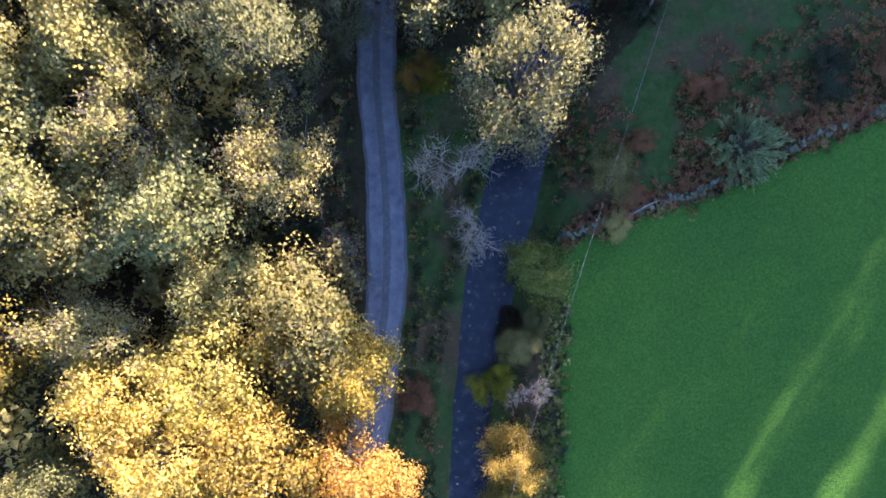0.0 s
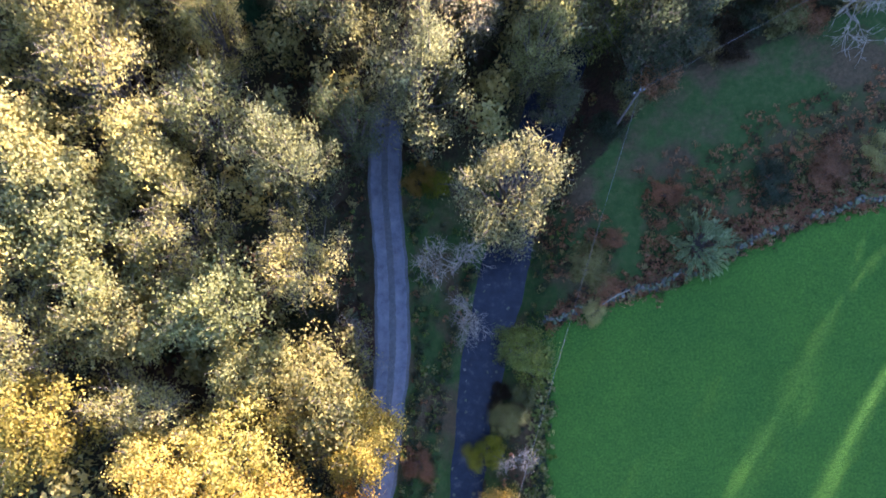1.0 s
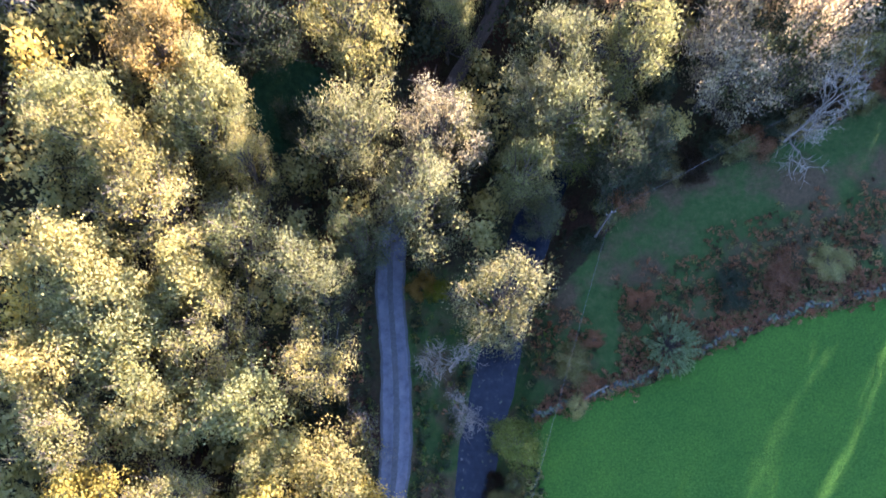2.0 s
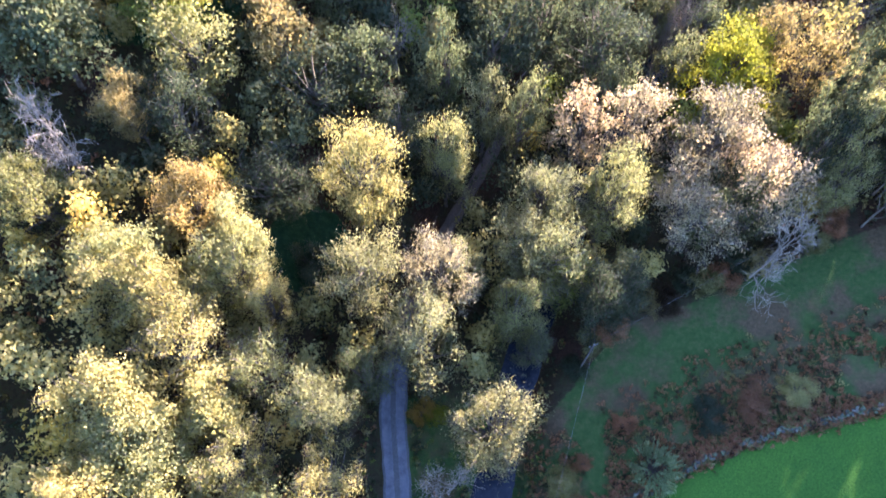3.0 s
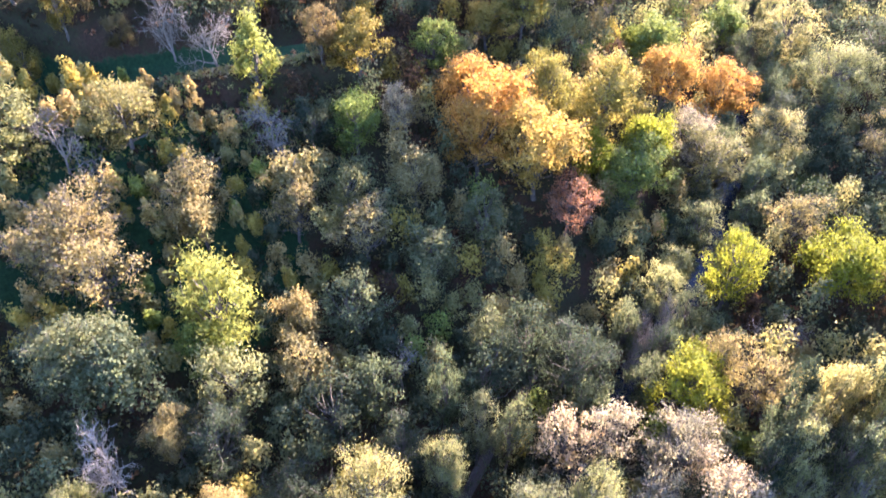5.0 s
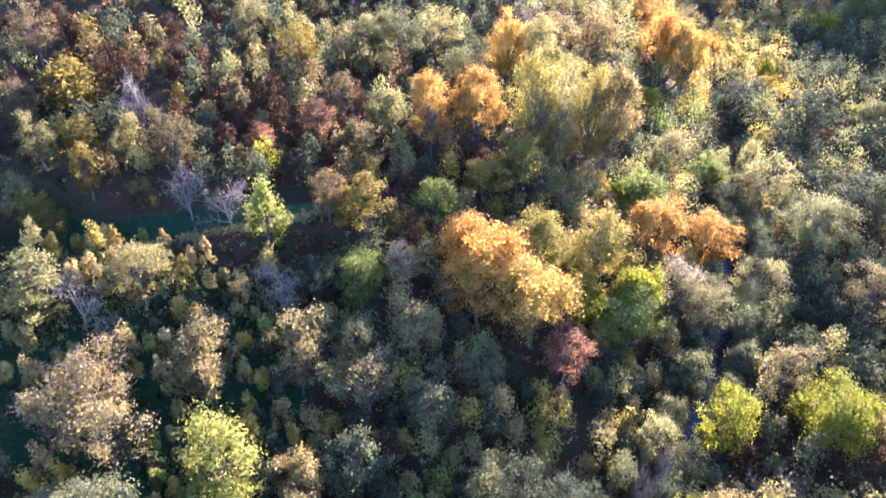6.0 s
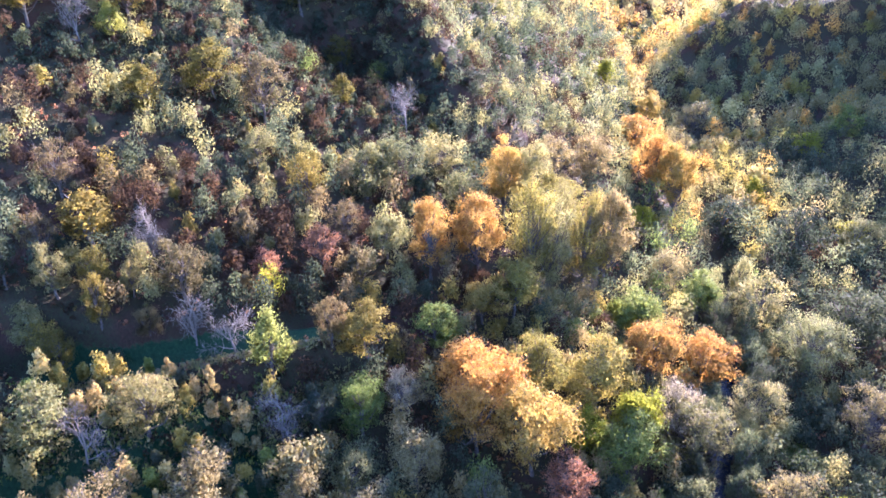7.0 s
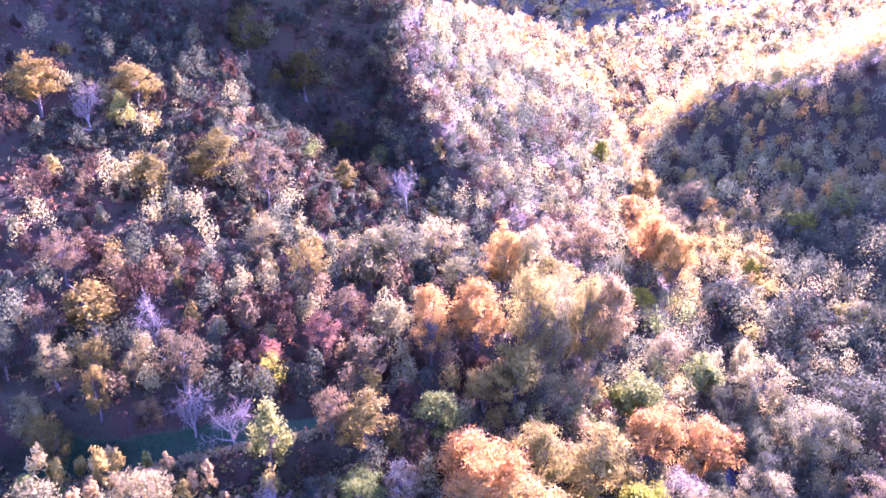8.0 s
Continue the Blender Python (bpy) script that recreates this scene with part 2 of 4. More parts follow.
def water_material():
    m, nt, bsdf = material("river_water")
    stones = ramp(nt, noise_at(nt, 1.4, 7.0, 0.7), [(0.35, (.006, .009, .017)), (0.56, (.014, .019, .030)), (0.68, (.05, .05, .05)), (0.8, (.11, .10, .085))])
    nt.links.new(stones, bsdf.inputs["Base Color"])
    bsdf.inputs["Roughness"].default_value = 0.07
    bsdf.inputs["IOR"].default_value = 1.33
    bump(nt, bsdf, noise_at(nt, 3.5, 4.0), 0.25, 0.12)
    return m


def stone_material():
    m, nt, bsdf = material("wall_stone")
    geo = nt.nodes.new("ShaderNodeNewGeometry")
    c = ramp(nt, geo.outputs["Random Per Island"], [(0.0, (.03, .027, .022)), (0.5, (.06, .054, .045)), (1.0, (.15, .135, .115))])
    moss = ramp(nt, noise_at(nt, 2.0, 6.0), grey(0.44, 0.56))
    nt.links.new(blend(nt, moss, c, (.06, .075, .03)), bsdf.inputs["Base Color"])
    bsdf.inputs["Roughness"].default_value = 0.9
    bump(nt, bsdf, noise_at(nt, 11.0), 0.5, 0.04)
    return m


def plain_material(name, colour, rough, metal=0.0):
    m, nt, bsdf = material(name)
    c = ramp(nt, noise_at(nt, 9.0), [(0.3, tuple(v * 0.7 for v in colour)), (0.7, tuple(min(1, v * 1.2) for v in colour))])
    nt.links.new(c, bsdf.inputs["Base Color"])
    bsdf.inputs["Roughness"].default_value, bsdf.inputs["Metallic"].default_value = rough, metal
    return m


def haze_glow_material():
    m, nt, bsdf = material("distant_hill_haze_glow")
    # pale emission paints the sunlit haze onto the far hill
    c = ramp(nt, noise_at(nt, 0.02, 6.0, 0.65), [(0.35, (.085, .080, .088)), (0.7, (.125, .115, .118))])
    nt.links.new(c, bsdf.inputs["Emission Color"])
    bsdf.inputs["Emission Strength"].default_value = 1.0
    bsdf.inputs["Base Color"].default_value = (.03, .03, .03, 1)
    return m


HAZE_GLOW = haze_glow_material()
GROUND, LANE, WATER, STONE = ground_material(), lane_material(), water_material(), stone_material()
POLE_WOOD = plain_material("weathered_pole_wood", (.08, .07, .06), 0.85)
WIRE = plain_material("dull_wire", (.20, .20, .19), 0.7)
CERAMIC = plain_material("pale_ceramic", (.30, .29, .27), 0.4)


# ---- mesh helpers ----
def mesh_of(name, verts, faces, mat=None, flat=True):
    me = bpy.data.meshes.new(name)
    verts, faces = np.asarray(verts, np.float32), np.asarray(faces, np.int32)
    me.vertices.add(len(verts))
    me.vertices.foreach_set("co", verts.ravel())
    k = faces.shape[1]
    me.loops.add(faces.size)
    me.loops.foreach_set("vertex_index", faces.ravel())
    me.polygons.add(len(faces))
    me.polygons.foreach_set("loop_start", np.arange(0, faces.size, k, dtype=np.int32))
    me.polygons.foreach_set("use_smooth", np.full(len(faces), not flat))
    me.update(calc_edges=True)
    if mat:
        me.materials.append(mat)
    return me


def part(name, me, parent, label=""):
    ob = new(name, me)
    ob.parent = parent
    if label:
        tagged(ob, label)
    return ob


def join_meshes(pieces):
    """Vertices and quads of several pieces as one."""
    vs, fs, n = [], [], 0
    for v, f in pieces:
        vs.append(v)
        fs.append(np.asarray(f) + n)
        n += len(v)
    return np.concatenate(vs), np.concatenate(fs)


def tube(points, radii, sides=5):
    """A tapered round limb along a line of points."""
    p, r = np.asarray(points, float), np.asarray(radii, float)
    d = np.gradient(p, axis=0)
    d /= np.linalg.norm(d, axis=1)[:, None] + 1e-9
    up = np.where(np.abs(d[:, 2:3]) > 0.9, [[1.0, 0, 0]], [[0, 0, 1.0]])
    a = np.cross(d, up)
    a /= np.linalg.norm(a, axis=1)[:, None] + 1e-9
    b = np.cross(d, a)
    t = np.arange(sides) * 2 * math.pi / sides
    v = p[:, None] + r[:, None, None] * (np.cos(t)[None, :, None] * a[:, None] + np.sin(t)[None, :, None] * b[:, None])
    i, j = np.meshgrid(np.arange(len(p) - 1), np.arange(sides), indexing="ij")
    k = (j + 1) % sides
    f = np.stack([i * sides + j, i * sides + k, (i + 1) * sides + k, (i + 1) * sides + j], -1).reshape(-1, 4)
    return v.reshape(-1, 3), f


def leaf_sprays(centres, long, wide, facing, rng, droop=0.3):
    """A three-cornered leaf spray at each centre, its face turned roughly the given way, its tip hanging."""
    n = len(centres)
    facing = facing / (np.linalg.norm(facing, axis=1)[:, None] + 1e-9)
    axis = np.cross(facing, rng.normal(size=(n, 3)))
    axis /= np.linalg.norm(axis, axis=1)[:, None] + 1e-9
    axis[:, 2] -= droop
    axis /= np.linalg.norm(axis, axis=1)[:, None] + 1e-9
    side = np.cross(axis, facing)
    side /= np.linalg.norm(side, axis=1)[:, None] + 1e-9
    L, W = np.asarray(long).reshape(-1, 1), np.asarray(wide).reshape(-1, 1)
    q = rng.uniform(0.15, 0.85, (n, 1))
    v = np.stack([centres - axis * L * 0.5 + side * W * (q - 0.5) * 0.5, centres + axis * L * (0.1 + 0.3 * q) + side * W * 0.55,
                  centres + axis * L * (0.5 - 0.35 * q) - side * W * 0.5], 1)
    return v.reshape(-1, 3), np.arange(n * 3).reshape(-1, 3)


def round_normals(me, turned):
    """Leaves take the light with the roundness of their clump."""
    n = np.concatenate(turned)
    me.normals_split_custom_set_from_vertices(n / (np.linalg.norm(n, axis=1)[:, None] + 1e-9))
    return me


# ---- trees ----
def crown_clumps(form, rng):
    """Centres and radii of the leaf clumps of a crown, for a tree 12 m high."""
    n, mid, size, small = {"broad": (64, 7.0, (3.5, 3.5, 4.4), (0.45, 1.0)), "feather": (62, 6.8, (2.7, 2.7, 4.8), (0.4, 0.85)),
                           "column": (46, 6.4, (1.9, 1.9, 5.2), (0.4, 0.8)), "sparse": (54, 7.2, (3.5, 3.5, 4.0), (0.4, 0.9)),
                           "bush": (44, 5.6, (5.2, 5.2, 5.0), (0.8, 1.6))}[form]
    out, lobe = [], rng.uniform(0, 6.28, 4)
    while len(out) < n:
        v = rng.normal(size=3)
        if len(out) < 7 and form != "bush":
            v = np.array([v[0] * 0.35, v[1] * 0.35, 1.0])
        v /= np.linalg.norm(v)
        a = math.atan2(v[1], v[0])
        s = 1 + 0.16 * math.sin(2 * a + lobe[0]) + 0.13 * math.sin(3 * a + lobe[1]) + 0.12 * math.sin(4 * v[2] + lobe[2])
        if v[2] < -0.9:
            continue
        r = rng.uniform(0.35, 0.98) ** 0.6 * s
        if form == "column":
            r *= 1.05 - 0.35 * max(v[2], 0)
        c = np.array([0, 0, mid]) + v * np.array(size) * r
        if c[2] > 1.2:
            out.append((c, rng.uniform(*small)))
    return out


def tree_meshes(form, seed, fine):
    """The trunk with its limbs, and the leafy crown, of one model tree 12 m high."""
    rng = np.random.default_rng(seed)
    wood, leaves, turned = [], [], []
    lean = rng.normal(size=2) * 0.35
    top = {"column": 11.0, "bush": 3.0}.get(form, 9.2)
    zs = np.linspace(-0.8, top, 8)
    axis = np.stack([lean[0] * (zs / 9) ** 2 + 0.12 * np.sin(zs + seed), lean[1] * (zs / 9) ** 2 + 0.12 * np.cos(zs * 0.8), zs], 1)
    wood.append(tube(axis, np.interp(zs, [-0.8, 0.4, top], [0.34, 0.22, 0.04]), 7 if fine else 5))
    for k, (c, r) in enumerate(crown_clumps(form, rng)):
        z0 = np.clip(c[2] * rng.uniform(0.35, 0.7), 0.3, top - 0.4)
        base = np.array([np.interp(z0, zs, axis[:, j]) for j in range(3)])
        if fine or k % 2 == 0 or form == "sparse":
            bend = (base + c) / 2 + np.array([0, 0, -0.5]) + rng.normal(size=3) * 0.25
            wood.append(tube([base, bend, c], [0.09, 0.055, 0.018], 4 if fine else 3))
        for _ in range((8 if form == "sparse" else 3) if fine else (4 if form == "sparse" else (k + 1) % 2)):
            d = rng.normal(size=3) + (c - np.array([0, 0, 5.0])) * 0.3
            e = c + d / np.linalg.norm(d) * r * (rng.uniform(1.3, 2.4) if form == "sparse" else rng.uniform(0.9, 1.9))
            wood.append(tube([c, (c + e) / 2 + rng.normal(size=3) * 0.1, e], [0.026, 0.02, 0.008], 3))
        n = int((250 if fine else 105) * (r / 0.7) ** 1.5 * {"sparse": 0.75, "bush": 0.8, "feather": 1.15}.get(form, 1.0))
        v = rng.normal(size=(n, 3))
        v /= np.linalg.norm(v, axis=1)[:, None]
        out = np.where(rng.random((n, 1)) < 0.28, rng.uniform(1.0, 1.7, (n, 1)), rng.uniform(0.35, 1.1, (n, 1)))
        p = c + v * r * out * np.array([1.1, 1.1, 1.25 if form in ("feather", "column") else 0.85])
        from_stem = c - np.array([0, 0, 6.5])
        face = v * 0.8 + 0.35 * from_stem / (np.linalg.norm(from_stem) + 1e-6) + np.array([0, 0, 0.3]) + rng.normal(size=(n, 3)) * 0.42
        big = 0.6 if fine else 0.92
        turned.append(np.repeat(v * 0.45 + 0.5 * from_stem / (np.linalg.norm(from_stem) + 1e-6) + rng.normal(size=(n, 3)) * 0.55, 3, 0))
        if form == "feather":
            L = rng.uniform(0.24, 0.50, n) * big
            leaves.append(leaf_sprays(p, L, L * 0.36, face, rng, 1.1))
        else:
            L = rng.uniform(0.22, 0.44, n) * big * {"bush": 1.15, "sparse": 0.85}.get(form, 1.0)
            leaves.append(leaf_sprays(p, L, L * rng.uniform(0.6, 0.9, n), face, rng))
    return mesh_of("trunk", *join_meshes(wood), BARK, False), round_normals(mesh_of("crown", *join_meshes(leaves), LEAF["olive"], False), turned)


def spiky_meshes(seed):
    """A dense shrub of straight shoots that spread from its foot, with long leaves along them; 12 m high as a model."""
    rng = np.random.default_rng(seed)
    wood, leaves, turned = [], [], []
    foot = np.array([0, 0, 0.5])
    for _ in range(130):
        d = rng.normal(size=3)
        d[2] = abs(d[2]) * 0.9 + 0.12
        d /= np.linalg.norm(d)
        reach = rng.uniform(8.0, 12.0) * (1.0 if d[2] > 0.5 else 0.85)
        tip = foot + d * reach
        wood.append(tube([foot, foot + d * reach * 0.5, tip], [0.12, 0.08, 0.03], 3))
        n = 34
        at = foot + d * reach * rng.uniform(0.62, 1.03, (n, 1)) + rng.normal(size=(n, 3)) * 0.24
        way = d + rng.normal(size=(n, 3)) * 0.42
        way /= np.linalg.norm(way, axis=1)[:, None]
        side = np.cross(way, rng.normal(size=(n, 3)))
        side /= np.linalg.norm(side, axis=1)[:, None]
        L = rng.uniform(0.9, 1.7, (n, 1))
        leaves.append((np.stack([at - way * L * 0.4 + side * 0.14, at + way * L * 0.6, at - way * L * 0.4 - side * 0.14], 1).reshape(-1, 3), np.arange(n * 3).reshape(-1, 3)))
        turned.append(np.repeat(d + np.array([0, 0, 0.3]) + rng.normal(size=(n, 3)) * 0.3, 3, 0))
    return mesh_of("trunk", *join_meshes(wood), BARK, False), round_normals(mesh_of("crown", *join_meshes(leaves), LEAF["silver"], False), turned)


def bare_meshes(seed, fine):
    """A leafless tree: trunk and forking limbs, and a fan of fine twigs."""
    rng = np.random.default_rng(seed)
    wood, twigs = [], []

    def fork(p, d, length, r, level):
        d = d / np.linalg.norm(d)
        pts = [p]
        n = 3 if level < 3 else 2
        for _ in range(n):
            d = d + rng.normal(size=3) * 0.17 + np.array([0, 0, 0.04])
            d /= np.linalg.norm(d)
            pts.append(pts[-1] + d * length / n)
        (wood if level < 3 else twigs).append(tube(pts, np.linspace(r, r * 0.6, n + 1), 5 if level < 2 else 3))
        if level < 4:
            for _ in range(rng.integers(4, 6) if level < 2 else rng.integers(5, 7)):
                s = rng.normal(size=3)
                s -= d * s.dot(d)
                s /= np.linalg.norm(s)
                k = rng.integers(1, n + 1)
                fork(pts[k], d * rng.uniform(0.5, 1.0) + s * rng.uniform(0.75, 1.25), length * rng.uniform(0.55, 0.8), max(r * 0.52, 0.017), level + 1)

    fork(np.array([0, 0, -0.6]), np.array([rng.normal() * 0.1, rng.normal() * 0.1, 1.0]), 4.2, 0.2, 0)
    return mesh_of("trunk", *join_meshes(wood), GREY_BARK, False), mesh_of("crown", *join_meshes(twigs), GREY_BARK, False)


MODELS = {}


def model(form, variant, fine):
    key = (form, variant, fine)
    if key not in MODELS:
        seed = 100 + variant * 17 + {"broad": 1, "feather": 2, "column": 3, "sparse": 4, "bush": 5, "bare": 6, "spiky": 7}[form]
        trunk, crown = bare_meshes(seed, fine) if form == "bare" else spiky_meshes(seed) if form == "spiky" else tree_meshes(form, seed, fine)
        co = np.array([v.co for v in crown.vertices])
        MODELS[key] = trunk, crown, np.percentile(np.hypot(co[:, 0], co[:, 1]), 93), np.percentile(co[:, 2], 99)
    return MODELS[key]


KIND_WORDS = {"broad": "broad rounded tree", "feather": "feathery upright tree", "column": "slim tall tree", "sparse": "half-bare tree",
              "bush": "low dense shrub", "spiky": "round shrub", "bare": "leafless tree"}
LEAF_WORDS = {"olive": "olive-green leaves turning tan", "grey": "grey-green drooping leaves", "willow": "pale yellow-green leaves", "dark": "dark green leaves",
              "green": "fresh green leaves", "lime": "bright lime-green leaves", "yellow": "bright yellow autumn leaves", "gold": "golden autumn leaves",
              "orange": "orange autumn leaves", "rust": "rusty red-brown leaves", "mellow": "mellow yellow-green leaves", "straw": "straw-yellow autumn leaves", "tan": "dry tan autumn leaves", "sage": "dusty sage-green leaves", "brown": "dull brown leaves", "fresh": "yellow-green leaves", "ochre": "shade-darkened yellow-green leaves", "dun": "shade-darkened tan leaves", "silver": "spiky silvery green leaves", "pale": "pale pinkish-tan leaves"}
GROVE = {}
COUNT = [0]


def plant(x, y, form, tint, high, wide, where="on the wooded bank", fine=None):
    """One tree or shrub rooted at x, y: its height and the radius of its crown in metres."""
    COUNT[0] += 1
    i = COUNT[0]
    if fine is None:
        fine = y < 46 or wide > 5.2 and y < 125
    trunk, crown, spread, reach = model(form, i % (3 if form != "bare" else 2), fine)
    root = new("shrub" if form in ("bush", "spiky") else "tree")
    root.empty_display_size = 0.3
    tree_tint = "pale" if form == "bare" and tint not in ("grey",) else tint
    words = {"bare": "leafless tree with %s branches" % ("pale whitish" if tint == "pale" else "grey")}.get(form, "%s with %s" % (KIND_WORDS[form], LEAF_WORDS[tint]))
    tagged(root, words + " " + where, "shrub" if form in ("bush", "spiky") else "tree", "trees of the valley" if form not in ("bush", "spiky") else "shrubs of the valley")
    part("trunk", trunk, root)
    c = part("crown", crown, root)
    bark = PALE_BARK if y < 62 and (tint == "pale" or form == "sparse" or form == "bare" and tint != "grey") else GREY_BARK if form in ("bare", "sparse") or i % 3 else BARK
    slots = [(root.children[0], bark), (c, bark if form == "bare" else LEAF[tint])]
    for ob, mat in slots:
        ob.material_slots[0].link = "OBJECT"
        ob.material_slots[0].material = mat
    s, h = wide / spread, high / reach
    root.matrix_basis = Matrix.Translation((x, y, float(land(x, y)))) @ Matrix.Rotation(i * 2.399, 4, "Z") @ Matrix.Diagonal((s, s, h, 1))
    GROVE[i] = (x, y, wide)
    return root

# ---- ground ----
def steps(near_a, near_b, far_a, far_b, fine, grow):
    """Grid lines: even between near_a and near_b, ever wider out to far_a and far_b."""
    mid = list(np.arange(near_a, near_b + 0.01, fine))
    s, v, up = fine, near_b, []
    while v < far_b:
        s *= grow
        v += s
        up.append(v)
    s, v, down = fine, near_a, []
    while v > far_a:
        s *= grow
        v -= s
        down.append(v)
    return np.array(down[::-1] + mid + up)


def in_field(x, y):
    left = np.interp(y, [-60, -12, -0.4, 3.2], [6.0, 8.0, 8.6, 8.6])
    return smooth(-0.7, 0.7, x - left) * smooth(-0.7, 0.7, field_edge(x) - y - 0.4)


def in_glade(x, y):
    """Grass with shade put into its colour: two glades in the wood, and the level path on the hillside."""
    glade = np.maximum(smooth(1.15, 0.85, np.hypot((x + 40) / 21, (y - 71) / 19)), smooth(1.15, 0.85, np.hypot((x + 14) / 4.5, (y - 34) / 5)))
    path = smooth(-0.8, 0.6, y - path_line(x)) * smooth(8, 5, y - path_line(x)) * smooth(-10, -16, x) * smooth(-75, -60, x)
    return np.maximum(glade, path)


def in_verge(x, y):
    """Rough grass: the meadow above the wall, and the strips along the lane and the river."""
    rx = along(RIVER_Y, RIVER_X, y)
    top = np.interp(x, [8, 14, 20, 30, 45, 70], [14, 20, 27, 30, 36, 44])
    meadow = smooth(0.8, 2.4, x - rx) * smooth(1.2, -1.2, y - top)
    strip = smooth(-5.6, -4.4, x) * smooth(1, -1, x - rx) * smooth(24, 16, y)
    return np.maximum(np.maximum(meadow, strip), in_glade(x, y))


gx, gy = steps(-70, 90, -1500, 1500, 1.0, 1.09), steps(-40, 150, -500, 3000, 1.0, 1.08)
X, Y = np.meshgrid(gx, gy)
Z = land(X, Y)
n, m = X.shape
i, j = np.meshgrid(np.arange(n - 1), np.arange(m - 1), indexing="ij")
quads = np.stack([i * m + j, i * m + j + 1, (i + 1) * m + j + 1, (i + 1) * m + j], -1).reshape(-1, 4)
ground_mesh = mesh_of("ground", np.stack([X, Y, Z], -1).reshape(-1, 3), quads, GROUND, False)
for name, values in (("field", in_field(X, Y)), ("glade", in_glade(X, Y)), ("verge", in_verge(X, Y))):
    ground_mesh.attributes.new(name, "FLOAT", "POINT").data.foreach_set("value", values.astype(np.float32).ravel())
ground = tagged(new("ground", ground_mesh), "hilly valley ground with green field, rough meadow and leaf litter", "ground", kind="structure")

# ---- lane and river ----
ly = np.arange(-70, 64, 0.5)
lx = along(LANE_Y, LANE_X, ly)
cross = np.linspace(-1.5, 1.5, 17)
wob = 0.05 * np.sin(ly * 0.7) + 0.04 * np.sin(ly * 2.3 + 1)
LX = lx[:, None] + cross[None] * (np.interp(ly, [24, 36], [1.0, 0.62]) + 0.03 * np.sin(ly * 0.37))[:, None] + wob[:, None] * np.abs(cross[None]) / 1.5
LY = np.repeat(ly[:, None], 17, 1)
rut = -0.05 * np.exp(-((np.abs(cross) - 0.75) / 0.3) ** 2) - 0.05 * smooth(1.35, 1.5, np.abs(cross))
LZ = land(LX, LY) + 0.08 + rut[None] + 0.012 * waves(LX, LY, 1.7, 7)
n, m = LX.shape
i, j = np.meshgrid(np.arange(n - 1), np.arange(m - 1), indexing="ij")
quads = np.stack([i * m + j, i * m + j + 1, (i + 1) * m + j + 1, (i + 1) * m + j], -1).reshape(-1, 4)
lane_mesh = mesh_of("road", np.stack([LX, LY, LZ], -1).reshape(-1, 3), quads, LANE, False)
weed = np.maximum(np.exp(-(cross / 0.27) ** 2), smooth(1.15, 1.45, np.abs(cross)))
lane_mesh.attributes.new("across", "FLOAT", "POINT").data.foreach_set("value", np.tile(weed, n).astype(np.float32))
lane_mesh.attributes.new("litter", "FLOAT", "POINT").data.foreach_set("value", np.repeat(smooth(22, 34, ly) * 0.9, 17).astype(np.float32))
tagged(new("road", lane_mesh), "narrow grey gravel lane with two wheel tracks and a weedy middle", "road", kind="structure")

ry = np.arange(-70, 137, 1.0)
rx, rz = along(RIVER_Y, RIVER_X, ry), along(RIVER_Y, RIVER_Z, ry)
cross = np.linspace(-1, 1, 7)
WX = rx[:, None] + cross[None] * (np.interp(ry, WET_Y, WET) + 0.7 + 0.2 * np.sin(ry * 0.9))[:, None]
WY = np.repeat(ry[:, None], 7, 1)
WZ = np.repeat(rz[:, None], 7, 1) - 0.02
n, m = WX.shape
i, j = np.meshgrid(np.arange(n - 1), np.arange(m - 1), indexing="ij")
quads = np.stack([i * m + j, i * m + j + 1, (i + 1) * m + j + 1, (i + 1) * m + j], -1).reshape(-1, 4)
tagged(new("water", mesh_of("water", np.stack([WX, WY, WZ], -1).reshape(-1, 3), quads, WATER, False)),
       "shallow dark blue river in the shade of its banks", "river", kind="structure")


# ---- dry stone wall ----
def rock(c, size, rng):
    """A rough, rounded block."""
    v = np.array([[a, b, d] for d in (-1, 1) for b in (-1, 1) for a in (-1, 1)], float) * 0.5
    v = v * (1 + rng.normal(size=(8, 3)) * 0.16) * size
    t = rng.uniform(0, 6.28)
    r = np.array([[math.cos(t), -math.sin(t), 0], [math.sin(t), math.cos(t), 0], [0, 0, 1]])
    f = np.array([[0, 2, 3, 1], [4, 5, 7, 6], [0, 1, 5, 4], [2, 6, 7, 3], [0, 4, 6, 2], [1, 3, 7, 5]])
    return v @ r.T + c, f


rng = np.random.default_rng(5)
stones = []
for x in np.arange(8.6, 60, 0.11):
    y = float(field_edge(x)) + 0.15 * math.sin(x * 1.7)
    high = 0.65 + 0.25 * math.sin(x * 0.8) + 0.2 * math.sin(x * 2.3)
    for _ in range(3):
        s = rng.uniform(0.12, 0.30, 3) * np.array([1.2, 0.9, 0.7])
        px, py = x + rng.normal() * 0.1, y + rng.normal() * 0.15
        stones.append(rock(np.array([px, py, float(land(px, py)) + rng.uniform(0.0, max(high, 0.25))]), s, rng))
wall = new("stone_wall")
tagged(wall, "tumbled grey dry stone wall along the green field", "wall")
tagged(part("stones", mesh_of("stones", *join_meshes(stones), STONE), wall), kind="stuff")


